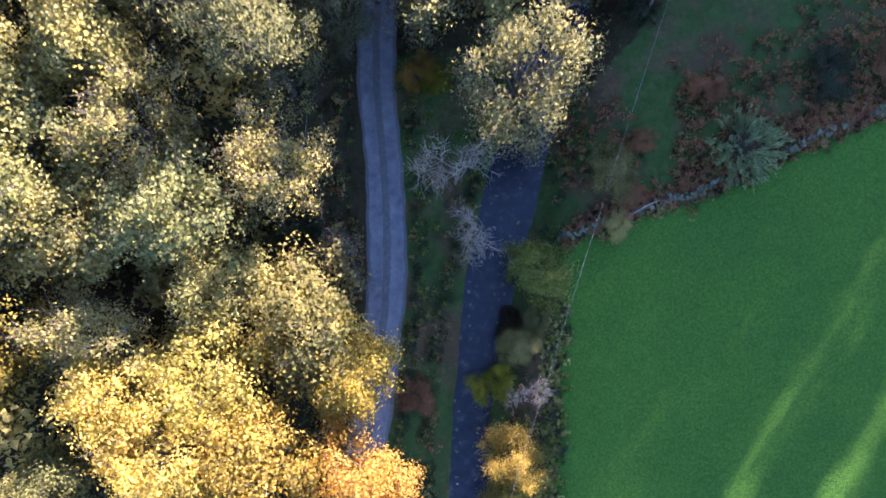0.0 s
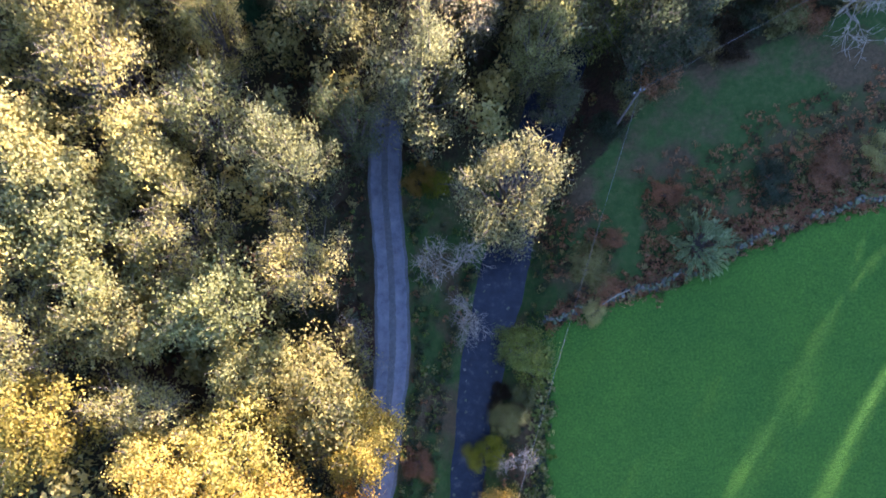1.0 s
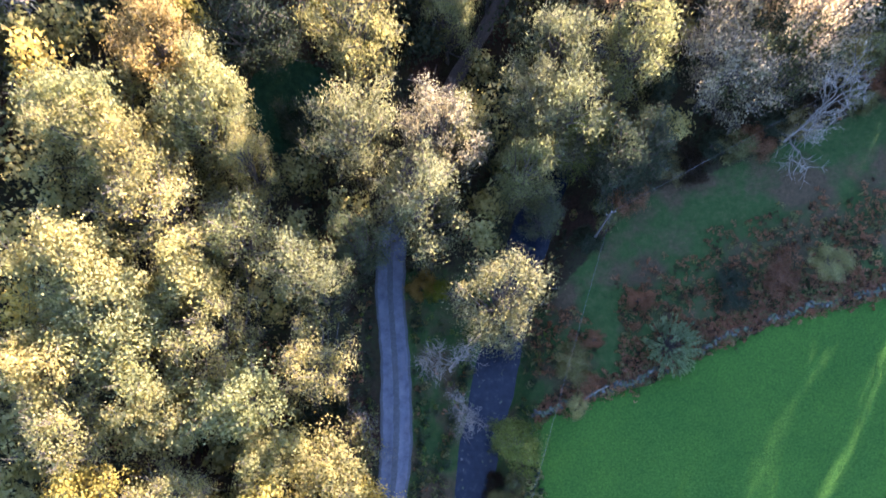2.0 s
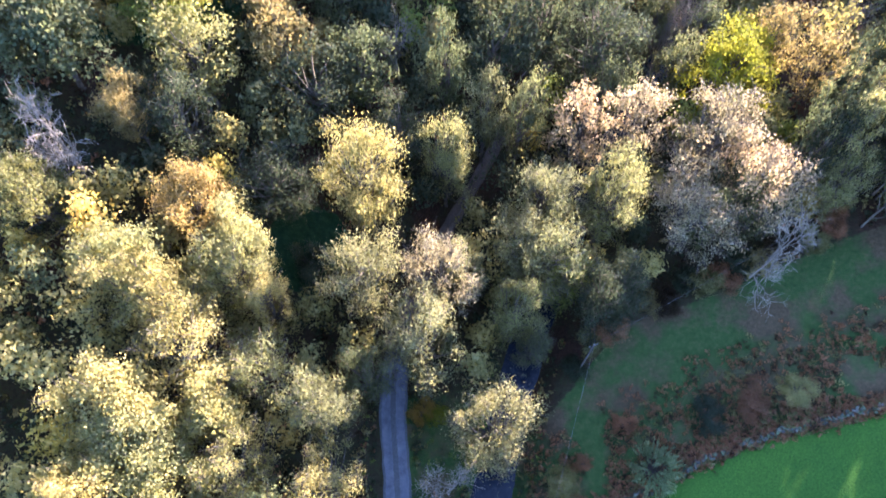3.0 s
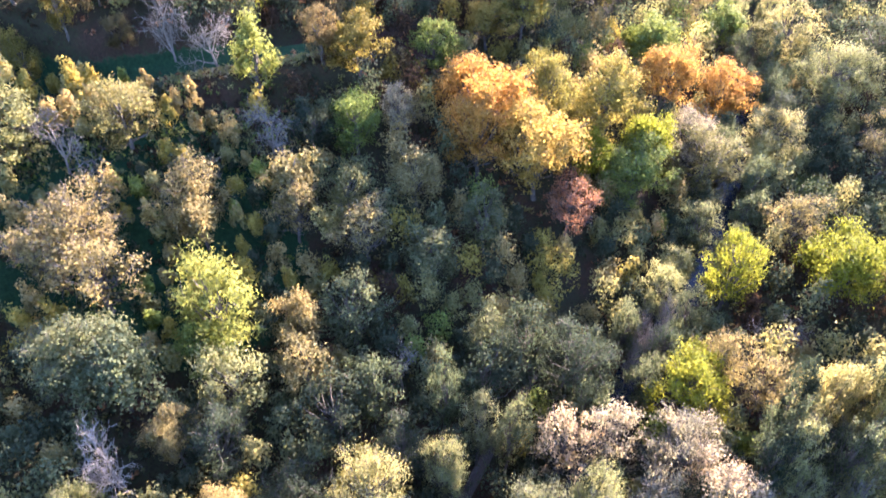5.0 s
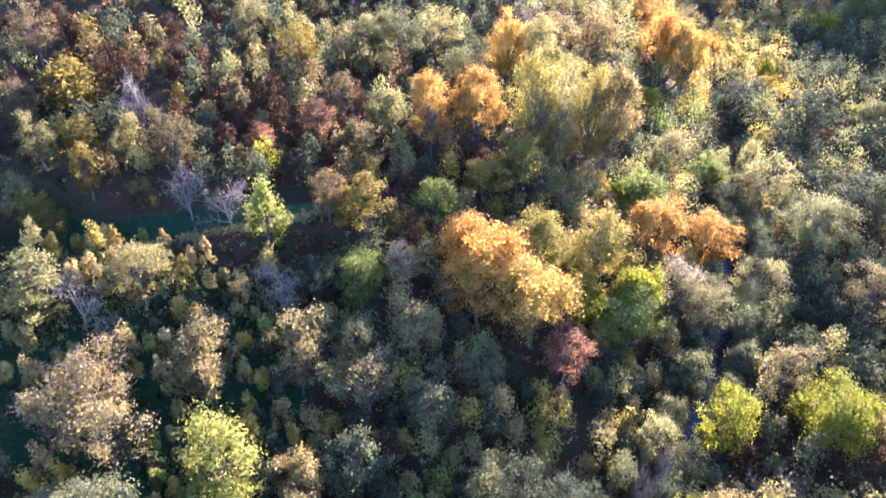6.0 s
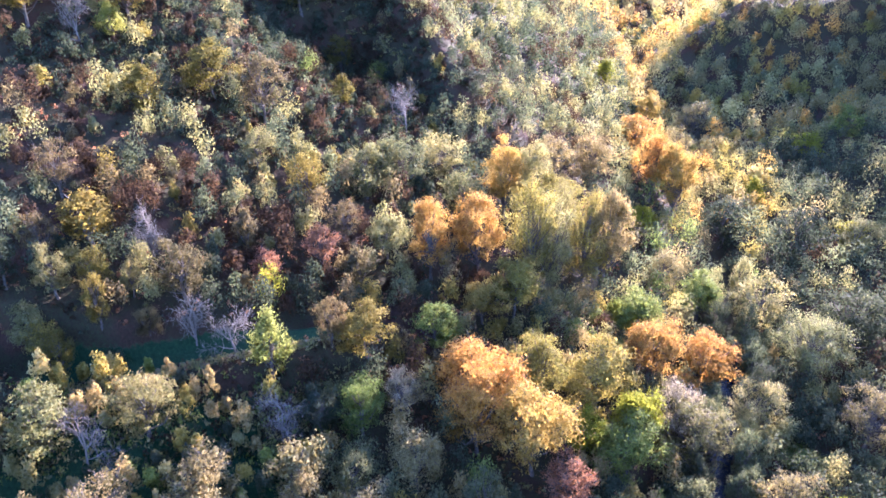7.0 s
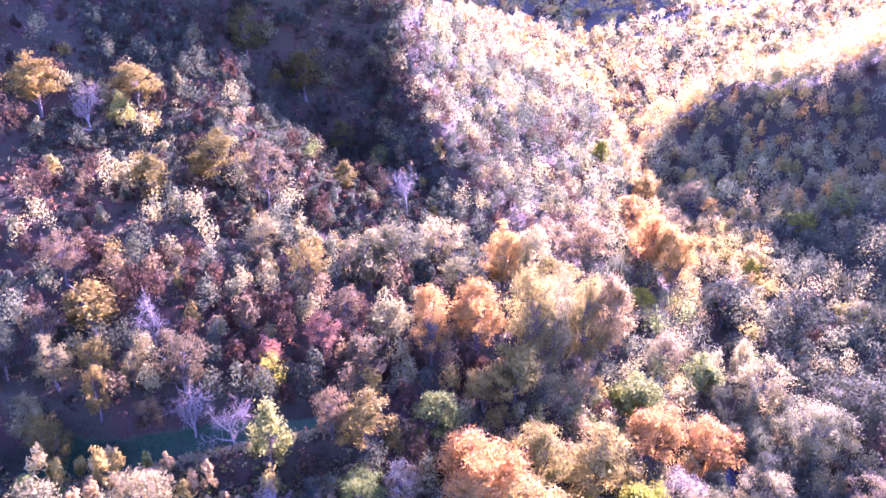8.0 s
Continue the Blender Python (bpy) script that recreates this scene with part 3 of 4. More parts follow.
# ---- stones in the shallow river ----
bed = []
for _ in range(170):
    y = rng.uniform(-16, 26)
    x = float(along(RIVER_Y, RIVER_X, y)) + rng.choice([-1, 1]) * rng.uniform(0.5, 1.7)
    bed.append(rock(np.array([x, y, float(along(RIVER_Y, RIVER_Z, y)) - 0.06]), rng.uniform(0.08, 0.26, 3) * np.array([1.2, 1.0, 0.6]), rng))
tagged(new("river_stones", mesh_of("river_stones", *join_meshes(bed), STONE)), "dark wet stones scattered in the shallow river", "stones", kind="stuff")


# ---- a bleached branch on the wall's end ----
by, bx = 7.5, 14.6
branch = new("fallen_branch", mesh_of("fallen_branch", *tube([(bx - 1.2, by - 0.75, float(land(bx - 1.2, by - 0.75)) + 0.45), (bx, by, float(land(bx, by)) + 0.75), (bx + 1.0, by + 0.4, float(land(bx + 1, by + 0.4)) + 0.85)], [0.07, 0.055, 0.03], 6), GREY_BARK, False))
tagged(branch, "bleached bare branch lying on the tumbled stone wall", "branch")


# ---- power line ----
def power_pole(x, y, high, turn=0.0):
    z = float(land(x, y))
    root = new("utility_pole")
    tagged(root, "weathered wooden power pole with a short crossarm and insulators", "pole", "poles of the power line")
    root.matrix_basis = Matrix.Translation((x, y, z)) @ Matrix.Rotation(radians(turn), 4, "Z")
    zs = np.linspace(-0.5, high, 6)
    part("post", mesh_of("post", *tube(np.stack([zs * 0, zs * 0, zs], 1), np.linspace(0.13, 0.085, 6), 10), POLE_WOOD, False), root)
    cap = tube([[0, 0, high - 0.02], [0, 0, high + 0.06]], [0.085, 0.02], 10)
    part("cap", mesh_of("cap", *cap, POLE_WOOD, False), root)
    arm = tube([[-0.5, 0, high - 0.3], [0.5, 0, high - 0.3]], [0.055, 0.055], 6)
    part("crossarm", mesh_of("crossarm", *arm, POLE_WOOD, False), root)
    knob = mesh_of("insulator", *tube([[0, 0, -0.02], [0, 0, 0.07], [0, 0, 0.1], [0, 0, 0.2], [0, 0, 0.24]], [0.03, 0.035, 0.075, 0.07, 0.01], 8), CERAMIC, False)
    for dx in (-0.42, 0.0, 0.42):
        k = part("insulator", knob, root)
        k.location = (dx, 0, high - 0.24 if dx else high + 0.05)
    return z + high


def cable(a, b, sag, label):
    a, b = np.array(a, float), np.array(b, float)
    t = np.linspace(0, 1, 24)[:, None]
    p = a + (b - a) * t
    p[:, 2] -= (4 * sag * t * (1 - t))[:, 0]
    tagged(new("power_cable", mesh_of("power_cable", *tube(p, np.full(24, 0.009), 5), WIRE, False)), label, "cable", "cables of the power line")


h1 = power_pole(15.2, 22.4, 8.2, 20)
h2 = power_pole(0.6, -24.0, 8.0, 18)
h3 = power_pole(50.0, 41.0, 8.0, 60)
h4 = power_pole(18.5, 47.0, 8.2, 5)
line = "thin grey power cable strung between wooden poles"
cable((15.2, 22.4, h1 + 0.2), (0.6, -24.0, h2 + 0.2), 1.0, line)
cable((15.2, 22.4, h1 + 0.2), (50.0, 41.0, h3 + 0.2), 0.7, line)
cable((15.2, 22.4, h1 + 0.2), (18.5, 47.0, h4 + 0.2), 0.4, line)

# ---- trees and shrubs that stand out ----
plant(-15.9, -8.2, "broad", "yellow", 14.0, 3.4, "on the wooded slope")
plant(-11.3, -9.8, "broad", "gold", 14.0, 3.8, "on the river bank")
plant(-4.5, -11.1, "broad", "orange", 13.0, 3.4, "on the river bank")
plant(-21.5, -9.7, "broad", "olive", 12.0, 2.5, "on the wooded slope")
plant(-18.3, -4.9, "broad", "yellow", 12.0, 2.8, "on the wooded slope")
plant(4.8, -10.3, "bush", "gold", 6.0, 2.3, "on the river bank")
plant(5.9, -5.5, "bare", "pale", 5.0, 1.6, "on the river bank")
plant(3.6, -5.4, "bush", "lime", 4.0, 1.6, "on the river bank")
plant(5.5, -2.7, "bush", "straw", 2.5, 1.5, "on the river bank")
plant(6.9, -0.6, "bush", "olive", 1.6, 1.1, "on the river bank")
plant(5.0, -0.9, "bush", "brown", 1.4, 1.2, "on the river bank")
plant(4.6, -13.4, "bush", "mellow", 4.5, 2.0, "on the river bank")
plant(-27.3, 24.8, "feather", "willow", 15.0, 3.5, "on the wooded slope")
plant(-23.7, 23.9, "feather", "willow", 14.0, 3.4, "on the wooded slope")
plant(-19.5, 27.1, "feather", "willow", 14.0, 3.7, "on the wooded slope")
plant(-16.1, 25.1, "feather", "willow", 14.0, 2.5, "on the wooded slope")
plant(-27.4, 14.9, "broad", "straw", 13.0, 3.8, "on the wooded slope")
plant(-21.9, 19.8, "sparse", "straw", 14.0, 4.4, "on the wooded slope")
plant(-17.3, 18.9, "sparse", "willow", 13.0, 3.6, "on the wooded slope")
plant(-25.1, 11.7, "broad", "willow", 13.0, 3.7, "on the wooded slope")
plant(-19.8, 15.0, "broad", "straw", 14.0, 3.6, "on the wooded slope")
plant(-28.5, 7.7, "broad", "straw", 13.0, 3.2, "on the wooded slope")
plant(-22.9, 9.2, "broad", "willow", 13.0, 3.9, "on the wooded slope")
plant(-17.7, 10.4, "sparse", "straw", 13.0, 3.7, "on the wooded slope")
plant(-15.6, 5.6, "broad", "willow", 14.0, 4.1, "on the wooded slope")
plant(-27.2, 3.0, "sparse", "straw", 12.0, 3.4, "on the wooded slope")
plant(-21.9, 4.3, "broad", "willow", 12.0, 3.6, "on the wooded slope")
plant(-25.6, -2.2, "broad", "mellow", 12.0, 3.9, "on the wooded slope")
plant(-20.1, -1.6, "sparse", "straw", 11.0, 3.0, "on the wooded slope")
plant(-14.1, 1.6, "broad", "straw", 11.0, 3.2, "on the wooded slope")
plant(-9.4, -0.5, "broad", "olive", 11.0, 4.7, "on the river bank")
plant(-6.3, -3.7, "broad", "mellow", 10.0, 3.3, "on the river bank")
plant(-14.8, -4.2, "broad", "yellow", 12.0, 3.9, "on the wooded slope")
plant(-10.5, 9.3, "sparse", "straw", 13.0, 3.5, "on the wooded slope")
plant(-10.9, 15.9, "feather", "sage", 17.0, 3.1, "on the wooded slope")
plant(-7.4, 19.6, "feather", "grey", 15.0, 2.7, "on the wooded slope")
plant(-1.8, 23.0, "feather", "sage", 19.0, 4.2, "on the river bank")
plant(-7.5, 28.0, "feather", "sage", 18.0, 3.7, "on the wooded slope")
plant(-0.1, 29.4, "sparse", "pale", 18.0, 3.9, "on the river bank")
plant(8.0, 26.3, "feather", "willow", 16.0, 2.6, "on the river bank")
plant(11.0, 31.5, "feather", "sage", 17.5, 4.1, "on the river bank")
plant(16.7, 27.5, "feather", "dark", 13.0, 3.3, "on the river bank")
plant(5.4, 15.0, "feather", "sage", 17.0, 4.3, "on the river bank")
plant(10.1, 24.3, "sparse", "grey", 8.0, 2.3, "on the river bank")
plant(0.9, 9.7, "bare", "pale", 9.0, 3.1, "on the river bank")
plant(2.3, 5.8, "bare", "pale", 7.0, 2.3, "on the river bank")
plant(-7.1, 3.2, "bare", "grey", 7.0, 2.4, "on the river bank")
for k, x in enumerate(np.arange(14.5, 45, 2.1)):
    y = float(np.interp(x, [8, 14, 20, 30, 45, 70], [14, 20, 27, 30, 36, 44])) + 1.6 + 0.7 * math.sin(k * 2.3)
    plant(round(float(x), 1), round(y, 1), "bush", ("dark", "olive", "rust", "dark", "tan", "brown")[k % 6], 1.6 + 0.5 * (k % 4), 1.5 + 0.25 * (k % 3), "above the meadow", False)
plant(-10.7, 6.0, "bush", "dark", 4.0, 2.4, "on the wooded slope")
plant(7.1, 2.7, "broad", "green", 5.0, 2.4, "on the river bank")
plant(21.3, 11.5, "spiky", "silver", 3.6, 2.5, "beside the stone wall")
plant(12.2, 10.0, "bush", "olive", 3.0, 1.9, "beside the stone wall")
plant(14.6, 12.3, "bush", "rust", 1.6, 1.0, "beside the stone wall")
plant(19.1, 16.0, "bush", "rust", 1.6, 1.3, "beside the stone wall")
plant(13.7, 8.3, "bush", "rust", 1.4, 1.1, "beside the stone wall")
plant(12.7, 6.2, "bush", "straw", 1.2, 1.1, "beside the stone wall")
plant(-1.9, 18.0, "bush", "orange", 2.5, 1.5, "on the river bank")
plant(-0.4, 17.4, "bush", "lime", 2.5, 1.3, "on the river bank")
plant(-2.0, -6.3, "bush", "rust", 1.2, 1.5, "on the river bank")
plant(27.6, 16.8, "bush", "dark", 1.4, 2.0, "beside the stone wall")
plant(32.2, 17.6, "bush", "rust", 1.3, 2.0, "beside the stone wall")
plant(36.5, 19.0, "bush", "straw", 1.6, 2.0, "beside the stone wall")
plant(-36.7, 47.3, "broad", "grey", 13.0, 4.7, "on the wooded slope")
plant(-24.7, 48.8, "feather", "willow", 14.0, 4.2, "on the wooded slope")
plant(-25.2, 42.4, "feather", "dark", 12.0, 4.1, "on the wooded slope")
plant(-35.4, 38.4, "bare", "pale", 11.0, 4.4, "on the wooded slope")
plant(-29.9, 42.0, "broad", "tan", 11.0, 2.7, "on the wooded slope")
plant(-36.1, 32.1, "broad", "olive", 12.0, 3.5, "on the wooded slope")
plant(-22.9, 33.1, "broad", "tan", 13.0, 3.2, "on the wooded slope")
plant(-18.9, 30.3, "broad", "willow", 14.0, 3.7, "on the wooded slope")
plant(-27.7, 27.1, "broad", "willow", 14.0, 4.1, "on the wooded slope")
plant(-7.4, 37.0, "feather", "willow", 19.0, 3.9, "on the wooded slope")
plant(0.7, 43.1, "feather", "willow", 19.0, 2.8, "on the wooded slope")
plant(0.7, 51.5, "feather", "grey", 18.0, 2.4, "on the wooded slope")
plant(5.1, 48.9, "feather", "sage", 17.0, 2.4, "on the wooded slope")
plant(9.1, 47.9, "feather", "grey", 18.0, 2.5, "on the river bank")
plant(15.8, 46.5, "sparse", "pale", 17.0, 3.8, "on the river bank")
plant(22.0, 47.6, "sparse", "pale", 17.0, 3.8, "above the meadow")
plant(18.3, 38.5, "feather", "willow", 17.0, 4.2, "on the river bank")
plant(11.1, 38.5, "feather", "sage", 16.5, 4.0, "on the river bank")
plant(9.2, 33.2, "feather", "sage", 15.0, 3.6, "on the river bank")
plant(29.4, 43.8, "sparse", "pale", 17.0, 5.1, "above the meadow")
plant(32.6, 38.5, "sparse", "pale", 17.0, 4.9, "above the meadow")
plant(26.5, 36.3, "sparse", "pale", 13.5, 4.7, "above the meadow")
plant(34.5, 32.1, "bare", "pale", 12.0, 3.8, "above the meadow")
plant(33.8, 54.6, "broad", "lime", 14.0, 5.5, "above the meadow")
plant(38.6, 58.4, "sparse", "tan", 14.0, 3.6, "above the meadow")
plant(43.3, 54.3, "sparse", "tan", 13.0, 3.9, "above the meadow")
plant(42.7, 39.8, "feather", "willow", 12.0, 2.7, "above the meadow")
plant(46.9, 44.7, "feather", "dark", 11.0, 3.7, "above the meadow")
plant(-16.7, 53.7, "feather", "tan", 13.0, 4.2, "on the wooded slope")
plant(-13.0, 48.4, "feather", "dark", 13.0, 5.0, "on the wooded slope")
plant(-8.5, 51.7, "feather", "grey", 12.0, 3.7, "on the wooded slope")
plant(-5.0, 56.0, "bare", "grey", 11.0, 2.5, "on the wooded slope")
plant(-4.8, 45.5, "feather", "dark", 12.0, 3.7, "on the wooded slope")
plant(-16.7, 37.8, "feather", "dark", 9.0, 4.3, "on the wooded slope")
plant(6.4, 55.4, "feather", "dark", 16.0, 4.5, "on the wooded slope")
plant(18.6, 58.6, "feather", "dark", 18.0, 5.3, "on the river bank")
plant(11.9, 60.4, "feather", "dark", 17.0, 3.9, "on the wooded slope")
plant(18.7, 28.7, "feather", "dark", 12.0, 3.2, "on the river bank")
plant(13.7, 31.1, "feather", "green", 12.0, 2.8, "on the river bank")
plant(-13.1, 31.1, "bush", "dark", 5.0, 2.7, "on the wooded slope")
plant(-27.1, 56.6, "feather", "fresh", 18.0, 5.2, "on the wooded slope")
plant(-28.8, 53.8, "broad", "green", 9.0, 3.7, "on the wooded slope")
plant(-18.2, 58.6, "broad", "tan", 12.0, 3.0, "on the wooded slope")
plant(-41.1, 48.8, "broad", "grey", 13.0, 5.9, "on the wooded slope")
plant(-47.0, 60.9, "sparse", "tan", 12.0, 4.6, "on the wooded slope")
plant(-41.7, 59.3, "sparse", "tan", 12.0, 5.2, "on the wooded slope")
plant(-32.3, 70.8, "broad", "tan", 11.0, 4.3, "on the wooded slope")
plant(-20.2, 74.6, "sparse", "tan", 11.0, 3.4, "on the wooded slope")
plant(-13.2, 79.5, "feather", "olive", 10.0, 3.2, "on the wooded slope")
plant(-3.8, 84.5, "feather", "tan", 12.0, 5.0, "on the wooded slope")
plant(6.2, 93.1, "broad", "orange", 17.0, 5.3, "on the wooded slope")
plant(15.6, 91.2, "broad", "gold", 18.0, 6.8, "on the wooded slope")
plant(21.0, 85.8, "sparse", "rust", 12.0, 5.0, "on the wooded slope")
plant(33.3, 95.4, "broad", "green", 14.0, 6.4, "on the wooded slope")
plant(35.8, 100.0, "broad", "lime", 15.0, 4.2, "on the wooded slope")
plant(25.6, 95.9, "broad", "lime", 13.0, 3.2, "on the wooded slope")
plant(44.7, 74.3, "feather", "lime", 17.0, 4.0, "on the river bank")
plant(61.0, 74.4, "broad", "lime", 13.4, 6.2, "on the wooded slope")
plant(48.6, 64.7, "bare", "pale", 9.0, 4.0, "on the wooded slope")
plant(-12.7, 89.6, "feather", "green", 11.0, 3.2, "on the wooded slope")
plant(-6.5, 94.3, "sparse", "pale", 11.0, 2.9, "on the wooded slope")
plant(-24.9, 87.0, "bare", "pale", 10.0, 3.9, "on the wooded slope")
plant(-50.3, 76.4, "bare", "pale", 10.0, 4.2, "on the wooded slope")
plant(-43.3, 81.7, "feather", "olive", 11.0, 4.4, "on the wooded slope")
plant(45.5, 105.9, "sparse", "pale", 14.0, 5.9, "on the river bank")
plant(62.2, 107.3, "feather", "willow", 13.0, 5.5, "on the river bank")
plant(58.5, 86.1, "sparse", "tan", 12.0, 4.9, "on the river bank")
plant(7.1, 61.9, "feather", "grey", 13.0, 3.8, "on the wooded slope")
plant(-11.4, 61.8, "feather", "grey", 13.0, 4.4, "on the wooded slope")
plant(-10.6, 73.8, "sparse", "tan", 11.0, 4.6, "on the wooded slope")
plant(-1.3, 72.1, "feather", "grey", 12.0, 4.7, "on the wooded slope")
plant(6.8, 79.6, "feather", "grey", 12.0, 4.1, "on the wooded slope")
plant(7.0, 98.2, "broad", "orange", 17.0, 7.2, "on the steep hillside")
plant(17.9, 104.7, "broad", "mellow", 16.0, 5.6, "on the steep hillside")
plant(29.3, 106.7, "broad", "mellow", 17.0, 6.9, "on the wooded slope")
plant(43.5, 119.4, "broad", "orange", 15.0, 5.7, "on the wooded slope")
plant(56.2, 122.2, "broad", "orange", 15.0, 6.8, "on the river bank")
plant(47.6, 102.1, "feather", "olive", 15.0, 7.0, "on the river bank")
plant(42.1, 130.5, "broad", "green", 11.8, 5.5, "on the wooded slope")
plant(40.2, 131.0, "broad", "lime", 9.0, 3.6, "on the wooded slope")
plant(28.7, 162.3, "broad", "mellow", 17.0, 6.8, "on the wooded slope")
plant(15.4, 124.8, "broad", "mellow", 14.0, 5.0, "on the steep hillside")
plant(8.5, 121.4, "broad", "gold", 10.0, 4.7, "on the steep hillside")
plant(-0.8, 110.9, "broad", "green", 11.0, 4.3, "on the steep hillside")
plant(-27.7, 95.7, "column", "fresh", 14.6, 3.2, "on the steep hillside")
plant(67.9, 220.9, "broad", "orange", 13.9, 6.5, "on the wooded slope")
plant(56.6, 178.9, "broad", "lime", 9.9, 4.6, "on the wooded slope")
plant(54.3, 151.8, "feather", "tan", 12.0, 4.9, "on the wooded slope")
plant(63.4, 147.9, "broad", "green", 13.2, 6.1, "on the river bank")
plant(75.7, 142.4, "feather", "willow", 14.7, 6.8, "on the river bank")
plant(78.6, 122.7, "feather", "willow", 14.8, 6.9, "on the wooded slope")
plant(90.8, 130.9, "feather", "dark", 15.5, 7.2, "on the wooded slope")
plant(63.7, 111.8, "feather", "dark", 13.0, 5.4, "on the river bank")
plant(80.7, 102.3, "sparse", "tan", 12.4, 5.8, "on the wooded slope")
plant(67.5, 98.3, "bush", "green", 4.0, 4.2, "on the wooded slope")
plant(-13.0, 102.4, "broad", "ochre", 10.2, 4.8, "on the steep hillside")
plant(-18.3, 100.9, "feather", "dun", 9.0, 2.9, "on the steep hillside")
plant(-36.9, 121.5, "column", "dun", 11.2, 2.1, "on the steep hillside")
plant(-44.6, 106.6, "feather", "dun", 12.4, 4.3, "on the steep hillside")
plant(-41.7, 101.0, "bare", "grey", 11.0, 3.7, "on the steep hillside")
plant(-34.4, 98.9, "bare", "grey", 9.5, 4.4, "on the steep hillside")
plant(-48.7, 99.9, "bush", "dun", 5.6, 2.2, "on the steep hillside")
plant(-28.3, 140.2, "feather", "ochre", 12.3, 4.1, "on the steep hillside")
plant(-61.8, 112.9, "column", "ochre", 11.0, 4.7, "on the steep hillside")
plant(-55.8, 98.9, "feather", "ochre", 10.1, 2.3, "on the steep hillside")
plant(-64.1, 95.3, "feather", "mellow", 9.0, 2.6, "on the steep hillside")
plant(-15.5, 119.4, "column", "dun", 11.2, 2.5, "on the steep hillside")
plant(-19.6, 131.1, "sparse", "dun", 10.1, 3.3, "on the steep hillside")
plant(-11.0, 131.3, "broad", "olive", 10.0, 4.1, "on the steep hillside")
plant(-20.4, 77.5, "column", "tan", 12.0, 3.5, "on the wooded slope")
plant(-33.8, 74.0, "sparse", "tan", 11.0, 4.8, "on the wooded slope")
plant(-45.3, 64.3, "sparse", "tan", 13.3, 6.2, "on the wooded slope")
plant(-70.1, 122.3, "sparse", "dun", 11.2, 3.7, "on the steep hillside")
plant(-52.1, 115.2, "bare", "grey", 10.5, 4.9, "on the steep hillside")
plant(-32.2, 115.7, "sparse", "rust", 7.7, 3.6, "on the steep hillside")
plant(-23.1, 123.6, "sparse", "rust", 9.3, 4.3, "on the steep hillside")
plant(-19.4, 89.6, "feather", "dark", 9.0, 3.6, "on the wooded slope")
plant(-12.5, 91.9, "feather", "green", 9.0, 3.7, "on the wooded slope")
plant(-5.5, 96.5, "sparse", "tan", 8.0, 3.3, "on the steep hillside")
plant(-55.3, 77.1, "broad", "olive", 11.0, 4.6, "on the wooded slope")
plant(-43.9, 84.5, "sparse", "tan", 7.2, 3.4, "on the wooded slope")
plant(45.0, 198.9, "feather", "tan", 15.5, 7.2, "on the wooded slope")
plant(32.4, 190.3, "sparse", "tan", 15.5, 7.2, "on the wooded slope")
plant(5.5, 157.5, "feather", "olive", 11.2, 5.2, "on the steep hillside")
plant(-9.9, 159.0, "feather", "grey", 14.0, 6.5, "on the steep hillside")
plant(-16.9, 152.7, "feather", "olive", 13.4, 6.3, "on the steep hillside")
plant(83.7, 188.4, "feather", "dark", 15.5, 7.2, "on the river bank")
plant(102.6, 214.2, "column", "yellow", 12.0, 4.6, "on the wooded slope")
plant(98.6, 173.2, "feather", "dark", 15.5, 7.2, "on the wooded slope")
plant(113.2, 171.9, "feather", "olive", 11.6, 5.4, "on the wooded slope")
plant(-48.1, 255.2, "column", "ochre", 17.4, 6.1, "on the steep hillside")
plant(-65.1, 247.8, "feather", "ochre", 16.5, 5.8, "on the steep hillside")
plant(-78.4, 186.2, "broad", "ochre", 12.7, 5.9, "on the steep hillside")
plant(-96.7, 172.7, "broad", "ochre", 14.8, 6.9, "on the steep hillside")
plant(-85.0, 172.4, "bare", "tan", 13.3, 4.7, "on the steep hillside")
plant(-79.6, 178.2, "column", "fresh", 10.1, 3.4, "on the steep hillside")
plant(-64.6, 153.3, "column", "ochre", 12.3, 3.8, "on the steep hillside")
plant(-55.6, 172.0, "broad", "ochre", 13.7, 6.4, "on the steep hillside")
plant(-43.0, 170.0, "sparse", "dun", 17.4, 6.1, "on the steep hillside")
plant(-39.9, 148.2, "feather", "olive", 9.0, 3.8, "on the steep hillside")
plant(-34.3, 246.4, "feather", "ochre", 12.4, 4.4, "on the steep hillside")
plant(-26.0, 187.6, "column", "ochre", 9.0, 3.1, "on the steep hillside")
plant(-20.5, 233.3, "feather", "green", 8.2, 3.8, "on the steep hillside")
plant(-13.4, 159.7, "feather", "olive", 12.0, 5.6, "on the steep hillside")
plant(-9.1, 188.2, "bare", "grey", 14.1, 6.6, "on the steep hillside")
plant(0.2, 170.8, "feather", "willow", 12.2, 5.7, "on the steep hillside")
plant(9.2, 217.3, "bush", "dark", 4.0, 5.4, "on the steep hillside")
plant(70.3, 301.2, "column", "lime", 13.3, 6.2, "on the wooded slope")
plant(83.8, 279.3, "broad", "gold", 15.5, 7.2, "on the river bank")
plant(68.3, 237.8, "broad", "orange", 15.5, 7.2, "on the wooded slope")
plant(100.4, 272.1, "sparse", "tan", 15.5, 7.2, "on the river bank")
plant(76.3, 222.0, "broad", "gold", 15.5, 7.2, "on the river bank")
plant(70.6, 226.6, "broad", "orange", 14.3, 6.6, "on the wooded slope")
plant(98.8, 205.8, "column", "lime", 12.0, 4.0, "on the wooded slope")
plant(131.6, 242.1, "feather", "lime", 11.0, 4.9, "on the wooded slope")
plant(147.0, 246.8, "feather", "green", 13.5, 6.3, "on the wooded slope")
plant(114.1, 175.6, "feather", "lime", 9.0, 4.1, "on the wooded slope")

